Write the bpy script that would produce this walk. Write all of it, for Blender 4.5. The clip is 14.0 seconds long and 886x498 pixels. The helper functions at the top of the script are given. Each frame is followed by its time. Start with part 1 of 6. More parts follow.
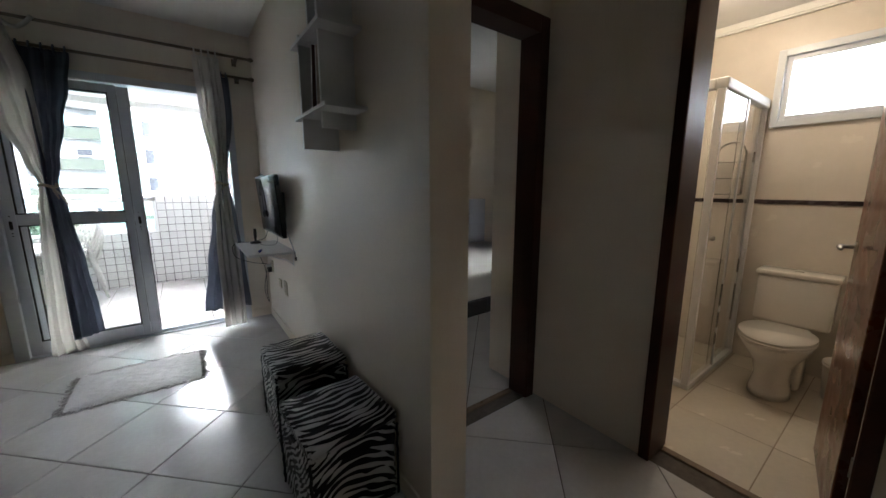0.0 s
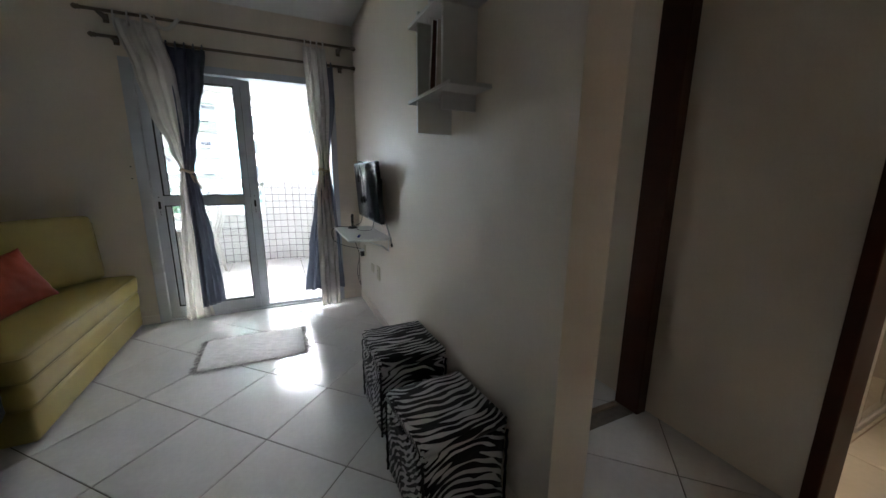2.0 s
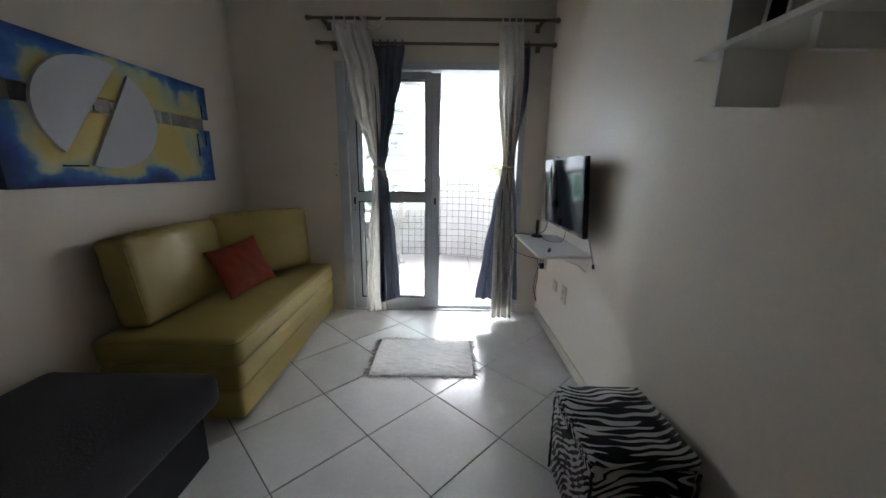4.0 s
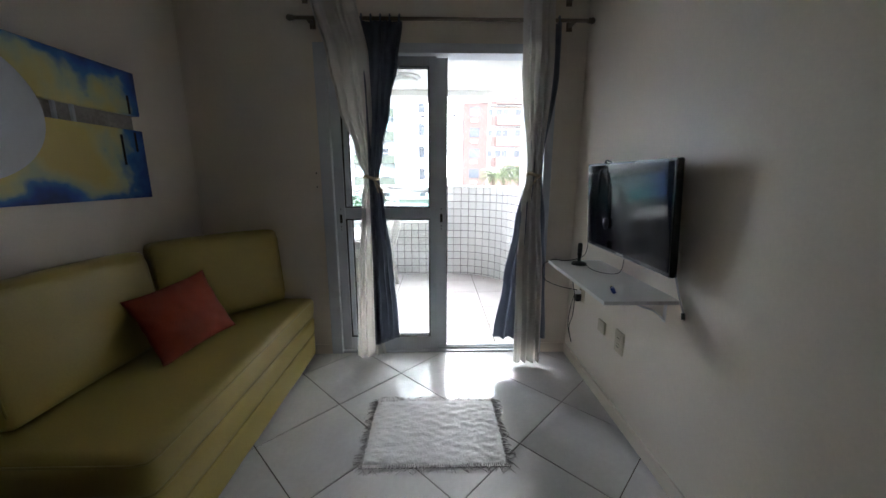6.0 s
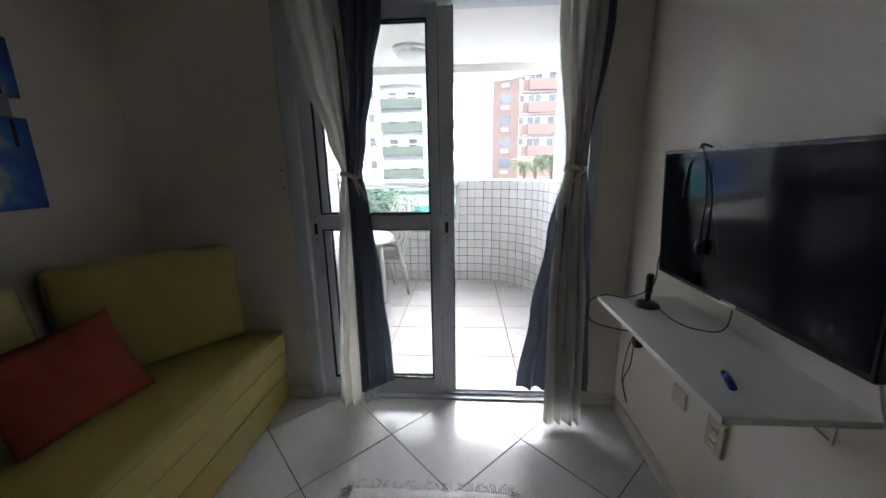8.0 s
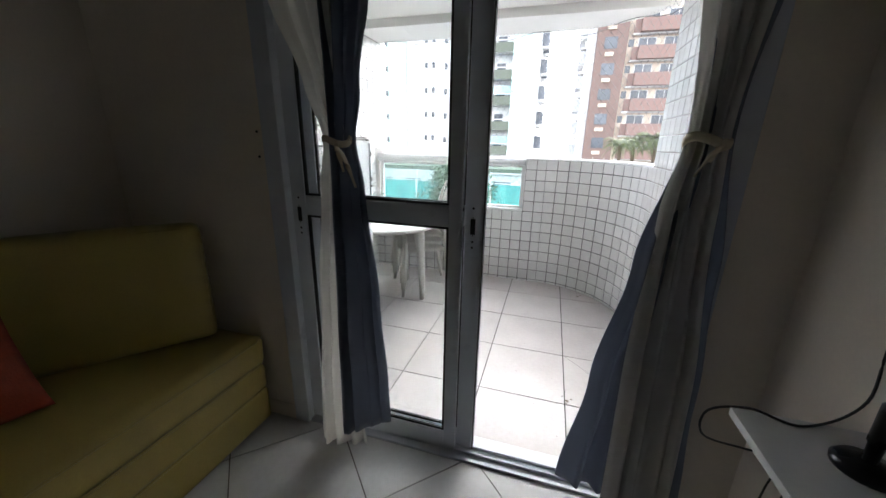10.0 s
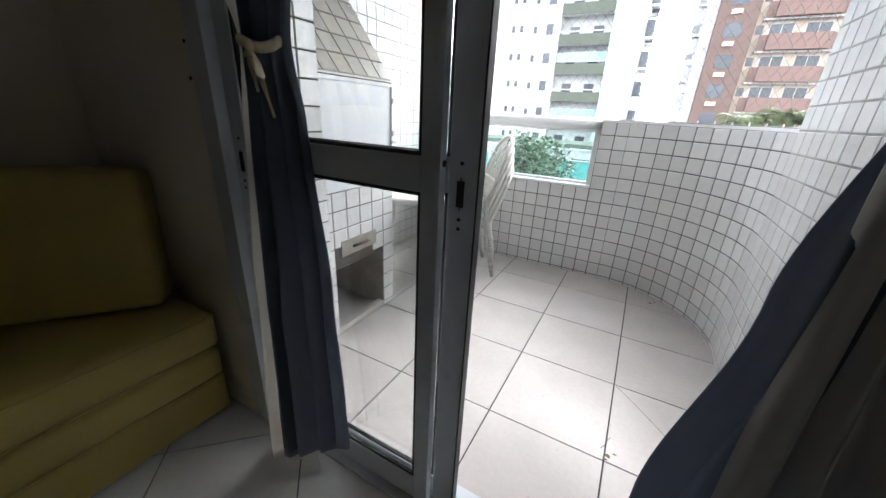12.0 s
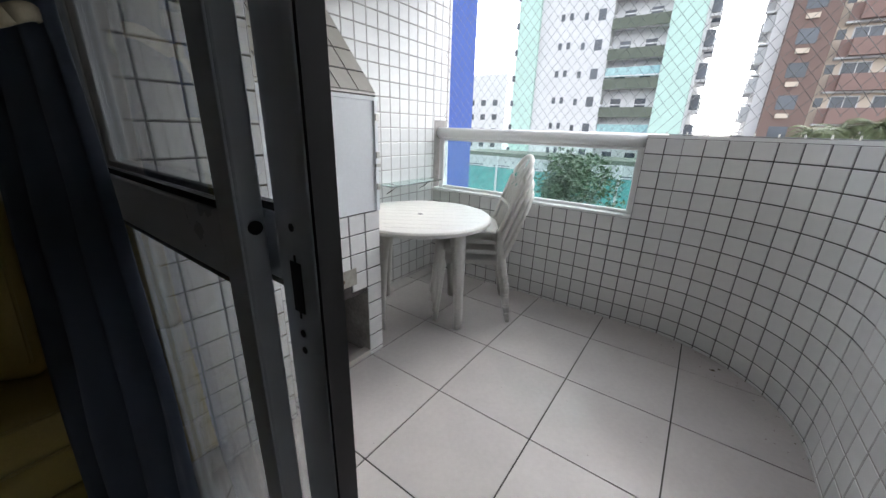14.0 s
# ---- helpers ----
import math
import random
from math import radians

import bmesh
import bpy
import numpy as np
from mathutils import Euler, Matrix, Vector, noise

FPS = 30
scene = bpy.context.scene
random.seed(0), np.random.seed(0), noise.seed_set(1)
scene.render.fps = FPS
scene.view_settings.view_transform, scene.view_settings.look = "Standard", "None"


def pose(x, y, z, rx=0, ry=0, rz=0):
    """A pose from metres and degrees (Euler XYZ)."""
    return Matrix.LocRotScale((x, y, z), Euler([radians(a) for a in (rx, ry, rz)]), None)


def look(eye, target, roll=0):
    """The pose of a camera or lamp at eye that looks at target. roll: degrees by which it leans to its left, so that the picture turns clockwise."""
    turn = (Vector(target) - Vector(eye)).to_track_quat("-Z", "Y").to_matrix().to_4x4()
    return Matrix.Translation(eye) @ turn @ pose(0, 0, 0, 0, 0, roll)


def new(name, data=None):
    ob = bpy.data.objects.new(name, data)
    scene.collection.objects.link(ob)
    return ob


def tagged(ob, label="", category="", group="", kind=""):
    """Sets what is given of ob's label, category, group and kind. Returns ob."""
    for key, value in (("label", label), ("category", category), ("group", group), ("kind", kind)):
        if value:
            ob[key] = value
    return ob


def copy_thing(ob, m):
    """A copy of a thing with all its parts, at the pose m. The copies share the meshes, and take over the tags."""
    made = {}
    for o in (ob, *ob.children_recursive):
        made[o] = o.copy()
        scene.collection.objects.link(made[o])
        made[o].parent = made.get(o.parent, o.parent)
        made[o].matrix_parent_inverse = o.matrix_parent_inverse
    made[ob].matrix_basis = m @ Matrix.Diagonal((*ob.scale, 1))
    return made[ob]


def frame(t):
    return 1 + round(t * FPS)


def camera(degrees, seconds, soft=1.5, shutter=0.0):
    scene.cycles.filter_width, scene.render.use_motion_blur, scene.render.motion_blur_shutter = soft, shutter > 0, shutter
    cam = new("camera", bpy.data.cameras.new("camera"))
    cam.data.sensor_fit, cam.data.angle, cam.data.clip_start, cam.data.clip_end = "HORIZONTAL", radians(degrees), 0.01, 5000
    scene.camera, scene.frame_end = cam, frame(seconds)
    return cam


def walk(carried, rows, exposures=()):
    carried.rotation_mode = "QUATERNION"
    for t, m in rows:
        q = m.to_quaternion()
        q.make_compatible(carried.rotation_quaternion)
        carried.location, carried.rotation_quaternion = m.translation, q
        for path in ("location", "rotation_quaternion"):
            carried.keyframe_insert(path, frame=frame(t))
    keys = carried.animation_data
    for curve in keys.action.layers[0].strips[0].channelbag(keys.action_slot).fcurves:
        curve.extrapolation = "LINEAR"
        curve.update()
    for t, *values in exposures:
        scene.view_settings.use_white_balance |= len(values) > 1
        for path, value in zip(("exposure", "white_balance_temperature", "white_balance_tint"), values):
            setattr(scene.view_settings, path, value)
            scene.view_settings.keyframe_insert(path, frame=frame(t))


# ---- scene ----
cam = camera(103.2, 14.0)
PATH = [
    (0, (0.391, 0.437, 1.313), (1.564, 2.02, 0.967), 0.0),
    (0.5, (0.39, 0.445, 1.308), (1.839, 1.781, 0.973), -0.7),
    (0.9, (0.36, 0.476, 1.316), (1.889, 1.724, 0.992), -0.3),
    (1, (0.356, 0.484, 1.311), (1.868, 1.751, 0.984), -0.2),
    (1.5, (0.305, 0.536, 1.283), (1.588, 2.029, 0.932), 0.5),
    (2, (0.288, 0.642, 1.303), (1.119, 2.415, 0.895), 0.5),
    (2.5, (0.319, 0.756, 1.306), (0.821, 2.655, 0.928), 0.9),
    (3, (0.338, 0.873, 1.31), (0.46, 2.819, 0.865), 1.3),
    (3.5, (0.253, 1.023, 1.309), (0.27, 2.97, 0.849), 1.1),
    (3.7, (0.217, 1.099, 1.317), (0.219, 3.048, 0.87), 0.9),
    (5.8, (0.087, 1.78, 1.326), (0.066, 3.733, 0.897), 0.6),
    (6, (0.051, 1.854, 1.333), (0.093, 3.813, 0.929), 0.1),
    (6.5, (0.011, 1.992, 1.332), (0.16, 3.931, 0.865), -0.4),
    (7, (0.078, 2.177, 1.342), (0.11, 4.136, 0.938), 0.3),
    (7.5, (0.135, 2.34, 1.356), (0.063, 4.307, 1.002), 0.5),
    (7.7, (0.16, 2.41, 1.359), (0.073, 4.367, 0.955), -0.2),
    (9.8, (0.341, 3.13, 1.328), (-0.177, 4.98, 0.774), 0.8),
    (10, (0.346, 3.185, 1.326), (-0.198, 5.021, 0.749), 1.2),
    (10.5, (0.332, 3.337, 1.301), (-0.309, 5.122, 0.669), 3.3),
    (11, (0.345, 3.458, 1.279), (-0.323, 5.231, 0.636), 2.6),
    (11.5, (0.375, 3.599, 1.245), (-0.428, 5.309, 0.59), 3.7),
    (12, (0.425, 3.728, 1.203), (-0.453, 5.371, 0.477), 2.9),
    (12.5, (0.451, 3.861, 1.226), (-0.38, 5.558, 0.572), 2.6),
    (13, (0.387, 4.018, 1.215), (-0.505, 5.663, 0.51), 2.6),
    (13.5, (0.391, 4.137, 1.209), (-0.547, 5.776, 0.55), 1.6),
    (14, (0.42, 4.226, 1.203), (-0.679, 5.767, 0.556), 1.8),
]
EXPOSURES = [(0, 4.65, 6050, 10), (1.5, 4.85, 6050, 10), (2.5, 5.1, 6050, 10), (3.5, 5.08, 6050, 10), (5.8, 4.6, 6050, 10), (7.5, 4.28, 6050, 10), (9.8, 3.5, 6250, 10), (11, 3.4, 6250, 10), (12, 3.35, 6250, 10), (12.6, 2.95, 6250, 10), (13.5, 2.6, 6250, 10), (14, 2.4, 6250, 10)]
walk(cam, [(t, look(eye, target, roll)) for t, eye, target, roll in PATH], EXPOSURES)
# ---- light ----
world = bpy.data.worlds.new("sky")
scene.world = world
world.use_nodes = True
_wt = world.node_tree
_sky = _wt.nodes.new("ShaderNodeTexSky")
_sky.sky_type, _sky.sun_disc, _sky.sun_elevation, _sky.sun_rotation = "NISHITA", False, radians(46), radians(6)
_sky.dust_density, _sky.air_density = 2.0, 1.0
_cloud = _wt.nodes.new("ShaderNodeHueSaturation")
_cloud.inputs["Saturation"].default_value = 0.2
_wt.links.new(_sky.outputs[0], _cloud.inputs["Color"])
_wt.links.new(_cloud.outputs[0], _wt.nodes["Background"].inputs[0])
_wt.nodes["Background"].inputs[1].default_value = 0.15
_sun = new("sun", bpy.data.lights.new("sun", "SUN"))
_sun.data.energy, _sun.data.angle, _sun.data.color = 0.4, radians(170), (0.94, 0.97, 1)
_sun.matrix_world = look((4, 60, 62), (0, 0, 0))


def lamp(name, place, watts, color, size):
    ob = new(name, bpy.data.lights.new(name, "POINT"))
    ob.data.energy, ob.data.color, ob.data.shadow_soft_size = watts, color, size
    ob.location = place
    return ob


lamp("bath_lamp", (2.97, 1.20, 2.34), 0.16, (1, 0.78, 0.56), 0.05)


# ---- materials ----
def rgb(c):
    return (c[0], c[1], c[2], 1)


def mat(name, color, rough=0.6, metal=0.0, vary=0.12, scale=3.0, fine=60.0, bump=0.0, spread=0.0, dirt=None, dirt_at=0.6, coat=0.0, sheen=0.0, rough_vary=0.1):
    """A surface with two scales of variation, a fine relief and a spread of tint from piece to piece."""
    m = bpy.data.materials.new(name)
    m.use_nodes = True
    nt = m.node_tree
    b = nt.nodes["Principled BSDF"]
    n, l = nt.nodes.new, nt.links.new
    tc = n("ShaderNodeTexCoord")
    big = n("ShaderNodeTexNoise")
    big.inputs["Scale"].default_value, big.inputs["Detail"].default_value = scale, 6
    small = n("ShaderNodeTexNoise")
    small.inputs["Scale"].default_value, small.inputs["Detail"].default_value = fine, 3
    l(tc.outputs["Object"], big.inputs["Vector"])
    l(tc.outputs["Object"], small.inputs["Vector"])
    ramp = n("ShaderNodeMapRange")
    ramp.inputs["From Min"].default_value, ramp.inputs["From Max"].default_value = 0.3, 0.7
    ramp.inputs["To Min"].default_value, ramp.inputs["To Max"].default_value = 1 - vary, 1 + vary
    l(big.outputs["Fac"], ramp.inputs["Value"])
    ramp2 = n("ShaderNodeMapRange")
    ramp2.inputs["From Min"].default_value, ramp2.inputs["From Max"].default_value = 0.3, 0.7
    ramp2.inputs["To Min"].default_value, ramp2.inputs["To Max"].default_value = 1 - vary * 0.5, 1 + vary * 0.5
    l(small.outputs["Fac"], ramp2.inputs["Value"])
    mul = n("ShaderNodeMath")
    mul.operation = "MULTIPLY"
    l(ramp.outputs[0], mul.inputs[0])
    l(ramp2.outputs[0], mul.inputs[1])
    value = mul.outputs[0]
    if spread:
        info = n("ShaderNodeObjectInfo")
        r3 = n("ShaderNodeMapRange")
        r3.inputs["To Min"].default_value, r3.inputs["To Max"].default_value = 1 - spread, 1 + spread
        l(info.outputs["Random"], r3.inputs["Value"])
        m2 = n("ShaderNodeMath")
        m2.operation = "MULTIPLY"
        l(value, m2.inputs[0])
        l(r3.outputs[0], m2.inputs[1])
        value = m2.outputs[0]
    hsv = n("ShaderNodeHueSaturation")
    hsv.inputs["Color"].default_value = rgb(color)
    l(value, hsv.inputs["Value"])
    out = hsv.outputs[0]
    if dirt:
        d = n("ShaderNodeTexNoise")
        d.inputs["Scale"].default_value, d.inputs["Detail"].default_value, d.inputs["Roughness"].default_value = scale * 2.3, 8, 0.7
        l(tc.outputs["Object"], d.inputs["Vector"])
        dr = n("ShaderNodeMapRange")
        dr.inputs["From Min"].default_value, dr.inputs["From Max"].default_value = dirt_at, dirt_at + 0.15
        dr.inputs["To Max"].default_value = 0.55
        l(d.outputs["Fac"], dr.inputs["Value"])
        mix = n("ShaderNodeMix")
        mix.data_type = "RGBA"
        mix.inputs["B"].default_value = rgb(dirt)
        l(dr.outputs[0], mix.inputs["Factor"])
        l(out, mix.inputs["A"])
        out = mix.outputs["Result"]
    l(out, b.inputs["Base Color"])
    rr = n("ShaderNodeMapRange")
    rr.inputs["From Min"].default_value, rr.inputs["From Max"].default_value = 0.3, 0.7
    rr.inputs["To Min"].default_value, rr.inputs["To Max"].default_value = max(0.02, rough - rough_vary), min(1, rough + rough_vary)
    l(big.outputs["Fac"], rr.inputs["Value"])
    l(rr.outputs[0], b.inputs["Roughness"])
    b.inputs["Metallic"].default_value = metal
    b.inputs["Coat Weight"].default_value = coat
    b.inputs["Sheen Weight"].default_value = sheen
    if bump:
        bp = n("ShaderNodeBump")
        bp.inputs["Strength"].default_value, bp.inputs["Distance"].default_value = bump, 0.004
        l(small.outputs["Fac"], bp.inputs["Height"])
        l(bp.outputs[0], b.inputs["Normal"])
    return m


WALL = mat("cream_wall_paint", (0.785, 0.715, 0.615), 0.5, vary=0.04, scale=1.3, fine=90, bump=0.12)
CEILING = mat("white_ceiling_paint", (0.82, 0.81, 0.78), 0.8, vary=0.03, fine=80, bump=0.1)
FLOOR_TILE = mat("glazed_floor_tile", (0.60, 0.59, 0.575), 0.16, vary=0.05, scale=5, fine=40, spread=0.03, coat=0.0, rough_vary=0.05)
FLOOR_GROUT = mat("floor_grout", (0.12, 0.10, 0.085), 0.9, vary=0.3, fine=30)
BALC_TILE = mat("balcony_floor_tile", (0.51, 0.475, 0.455), 0.22, vary=0.055, scale=4, fine=45, spread=0.05, rough_vary=0.01)
BALC_GROUT = mat("balcony_floor_grout", (0.04, 0.035, 0.03), 0.95, vary=0.3, fine=25)
FLOOR_TILE.node_tree.nodes["Principled BSDF"].inputs["Specular IOR Level"].default_value = 0.32
BALC_TILE.node_tree.nodes["Principled BSDF"].inputs["Specular IOR Level"].default_value = 0.1
WALL_TILE = mat("white_glazed_wall_tile", (0.70, 0.69, 0.675), 0.16, vary=0.03, scale=6, fine=30, spread=0.05, rough_vary=0.04)
HOOD_TILE = mat("beige_glazed_hood_tile", (0.56, 0.53, 0.475), 0.2, vary=0.04, scale=6, fine=30, spread=0.05, rough_vary=0.04)
WALL_GROUT = mat("grey_wall_grout", (0.065, 0.058, 0.054), 0.95, vary=0.5, scale=2.0, fine=25)
WALL_GROUT_L = mat("light_wall_grout", (0.34, 0.32, 0.30), 0.95, vary=0.3, scale=3, fine=30)
BATH_TILE = mat("cream_bath_tile", (0.68, 0.62, 0.545), 0.2, vary=0.03, scale=4, fine=30)
BATH_FLOOR = mat("bath_floor_tile", (0.68, 0.62, 0.52), 0.2, vary=0.05, scale=4, fine=40, spread=0.03)
LISTEL = mat("dark_listel", (0.045, 0.03, 0.03), 0.25, vary=0.4, scale=15)
DARK_WOOD = mat("dark_varnished_wood", (0.060, 0.017, 0.009), 0.42, vary=0.10, scale=5, fine=60, rough_vary=0.03)
DARK_WOOD.node_tree.nodes["Principled BSDF"].inputs["Specular IOR Level"].default_value = 0.25
RED_WOOD = mat("reddish_door_wood", (0.15, 0.045, 0.020), 0.3, vary=0.04, scale=9, fine=60, coat=0.3)
SILL = mat("brown_granite", (0.20, 0.14, 0.09), 0.35, vary=0.15, scale=20, fine=120)
ROD_WOOD = mat("rod_wood", (0.18, 0.14, 0.105), 0.4, vary=0.2, scale=8)
ALU = mat("white_painted_aluminium", (0.60, 0.63, 0.67), 0.35, vary=0.03, fine=40)
ALU_RAW = mat("aluminium", (0.6, 0.6, 0.6), 0.3, metal=0.9, vary=0.05)
GASKET = mat("black_rubber", (0.01, 0.01, 0.01), 0.5)
WHITE_P = mat("white_paint", (0.78, 0.78, 0.77), 0.4, vary=0.03, fine=40)
WHITE_LAM = mat("white_laminate", (0.76, 0.75, 0.72), 0.35, vary=0.02, rough_vary=0.01)
PLASTIC = mat("aged_white_plastic", (0.62, 0.60, 0.56), 0.42, vary=0.08, scale=5, fine=50, dirt=(0.35, 0.32, 0.28), dirt_at=0.66)
CERAMIC = mat("white_ceramic", (0.78, 0.74, 0.68), 0.08, vary=0.02)
VINYL = mat("mustard_green_leatherette", (0.37, 0.285, 0.078), 0.44, vary=0.08, scale=4, fine=140, bump=0.15, coat=0.04)
RED_FAB = mat("red_orange_fabric", (0.26, 0.035, 0.010), 0.8, vary=0.15, scale=8, fine=160, bump=0.3)
GREY_FAB = mat("charcoal_velour", (0.020, 0.018, 0.021), 0.9, vary=0.25, scale=4, fine=120, bump=0.3, sheen=0.06)
BLACK_FAB = mat("black_fabric", (0.008, 0.008, 0.010), 0.8, vary=0.2)
CREAM_CLOTH = mat("cream_curtain_cloth", (0.70, 0.675, 0.635), 0.85, vary=0.05, scale=6, fine=220, bump=0.15)
BLUE_CLOTH = mat("slate_blue_curtain_cloth", (0.045, 0.053, 0.075), 0.55, vary=0.12, scale=6, fine=220, bump=0.15, sheen=0.12)
TIE_CLOTH = mat("cream_tie_cloth", (0.55, 0.47, 0.33), 0.8, vary=0.1, fine=200, bump=0.2)
RUG_MAT = mat("off_white_cotton", (0.64, 0.63, 0.62), 0.95, vary=0.08, scale=14, fine=90, bump=0.5)
FRINGE = mat("grey_cotton_fringe", (0.55, 0.53, 0.52), 0.95, vary=0.25, scale=30)
BLACK_P = mat("black_plastic", (0.012, 0.012, 0.013), 0.3)
SCREEN = mat("tv_screen", (0.006, 0.008, 0.014), 0.10, vary=0.0, rough_vary=0.02)
SCREEN.node_tree.nodes["Principled BSDF"].inputs["Specular IOR Level"].default_value = 0.11
CABLE = mat("black_cable", (0.012, 0.012, 0.012), 0.5)
CREAM_P = mat("cream_plastic", (0.60, 0.54, 0.40), 0.4)
BLUE_P = mat("blue_plastic", (0.02, 0.05, 0.30), 0.3)
YELLOW_P = mat("yellow_plastic", (0.6, 0.55, 0.05), 0.4)
DULL = mat("stained_sheet_steel", (0.34, 0.32, 0.28), 0.5, metal=0.5, vary=0.2, scale=14, dirt=(0.16, 0.10, 0.06), dirt_at=0.55)
RUST = mat("rusty_iron", (0.10, 0.055, 0.035), 0.8, vary=0.4, scale=20)
STEEL = mat("brushed_steel", (0.45, 0.43, 0.40), 0.35, metal=0.9, vary=0.15, scale=12)
PANEL_W = mat("white_enamel_panel", (0.72, 0.73, 0.74), 0.3, vary=0.04, dirt=(0.4, 0.38, 0.34), dirt_at=0.7)
SOOT = mat("sooty_render", (0.30, 0.28, 0.26), 0.9, vary=0.3, scale=5)
BLUE_WALL = mat("blue_render", (0.085, 0.14, 0.42), 0.7, vary=0.08)
MINT = mat("mint_render", (0.45, 0.60, 0.53), 0.8, vary=0.05, scale=0.4, fine=3)
OFFWHITE = mat("offwhite_render", (0.60, 0.59, 0.585), 0.8, vary=0.05, scale=0.4, fine=3)
GREENPAR = mat("olive_green_render", (0.115, 0.13, 0.10), 0.8, vary=0.1, scale=0.5)
BROWN = mat("brown_red_render", (0.17, 0.113, 0.095), 0.8, vary=0.08, scale=0.5)
TERRA = mat("terracotta_balcony_render", (0.21, 0.135, 0.115), 0.8, vary=0.08, scale=0.5)
BEIGE = mat("beige_render", (0.56, 0.47, 0.38), 0.8, vary=0.06, scale=0.5)
FARGLASS = mat("dark_window_glass", (0.065, 0.072, 0.085), 0.2, vary=0.3, spread=0.3, scale=0.6)
TEALGLASS = mat("teal_balcony_glass", (0.27, 0.43, 0.43), 0.12, vary=0.2)
TEALNET = mat("turquoise_court_screen", (0.10, 0.34, 0.31), 0.7, vary=0.2, scale=1.2)
ASPHALT = mat("ground_paving", (0.16, 0.155, 0.15), 0.9, vary=0.2, scale=0.15, fine=3)
LEAF = mat("dark_leaf", (0.035, 0.075, 0.022), 0.5, vary=0.4, scale=2, fine=12)
PALMLEAF = mat("palm_leaf", (0.085, 0.105, 0.04), 0.6, vary=0.3, scale=3)
BARK = mat("bark", (0.12, 0.09, 0.06), 0.9, vary=0.3, scale=8, bump=0.4)
NET = mat("safety_net_cord", (0.16, 0.165, 0.165), 0.7)
GREYSTEEL = mat("grey_enamel", (0.42, 0.42, 0.42), 0.35, vary=0.04)


def translucent(m, share, through_colour):
    nt = m.node_tree
    b = nt.nodes["Principled BSDF"]
    t, mix = nt.nodes.new("ShaderNodeBsdfTranslucent"), nt.nodes.new("ShaderNodeMixShader")
    t.inputs["Color"].default_value = rgb(through_colour)
    mix.inputs[0].default_value = share
    nt.links.new(b.outputs[0], mix.inputs[1])
    nt.links.new(t.outputs[0], mix.inputs[2])
    nt.links.new(mix.outputs[0], nt.nodes["Material Output"].inputs["Surface"])


translucent(CREAM_CLOTH, 0.52, (0.86, 0.84, 0.80))
translucent(BLUE_CLOTH, 0.45, (0.34, 0.37, 0.43))


def glass(name, tint, rough=0.0):
    m = bpy.data.materials.new(name)
    m.use_nodes = True
    b = m.node_tree.nodes["Principled BSDF"]
    b.inputs["Base Color"].default_value = rgb(tint)
    b.inputs["Transmission Weight"].default_value = 1.0
    b.inputs["Roughness"].default_value = rough
    b.inputs["IOR"].default_value = 1.45
    return m


GLASS = glass("clear_glass", (0.98, 0.99, 0.985))
TEAL_GLASS = glass("greenish_glass", (0.80, 0.95, 0.92))
FROST = glass("frosted_glass", (0.95, 0.93, 0.9), 0.5)
MIRROR = mat("mirror_silver", (0.85, 0.87, 0.88), 0.03, metal=1.0, vary=0.0, rough_vary=0.0)

BULB = bpy.data.materials.new("lit_bulb")
BULB.use_nodes = True
BULB.node_tree.nodes["Principled BSDF"].inputs["Emission Color"].default_value = (1, 0.8, 0.55, 1)
BULB.node_tree.nodes["Principled BSDF"].inputs["Emission Strength"].default_value = 6


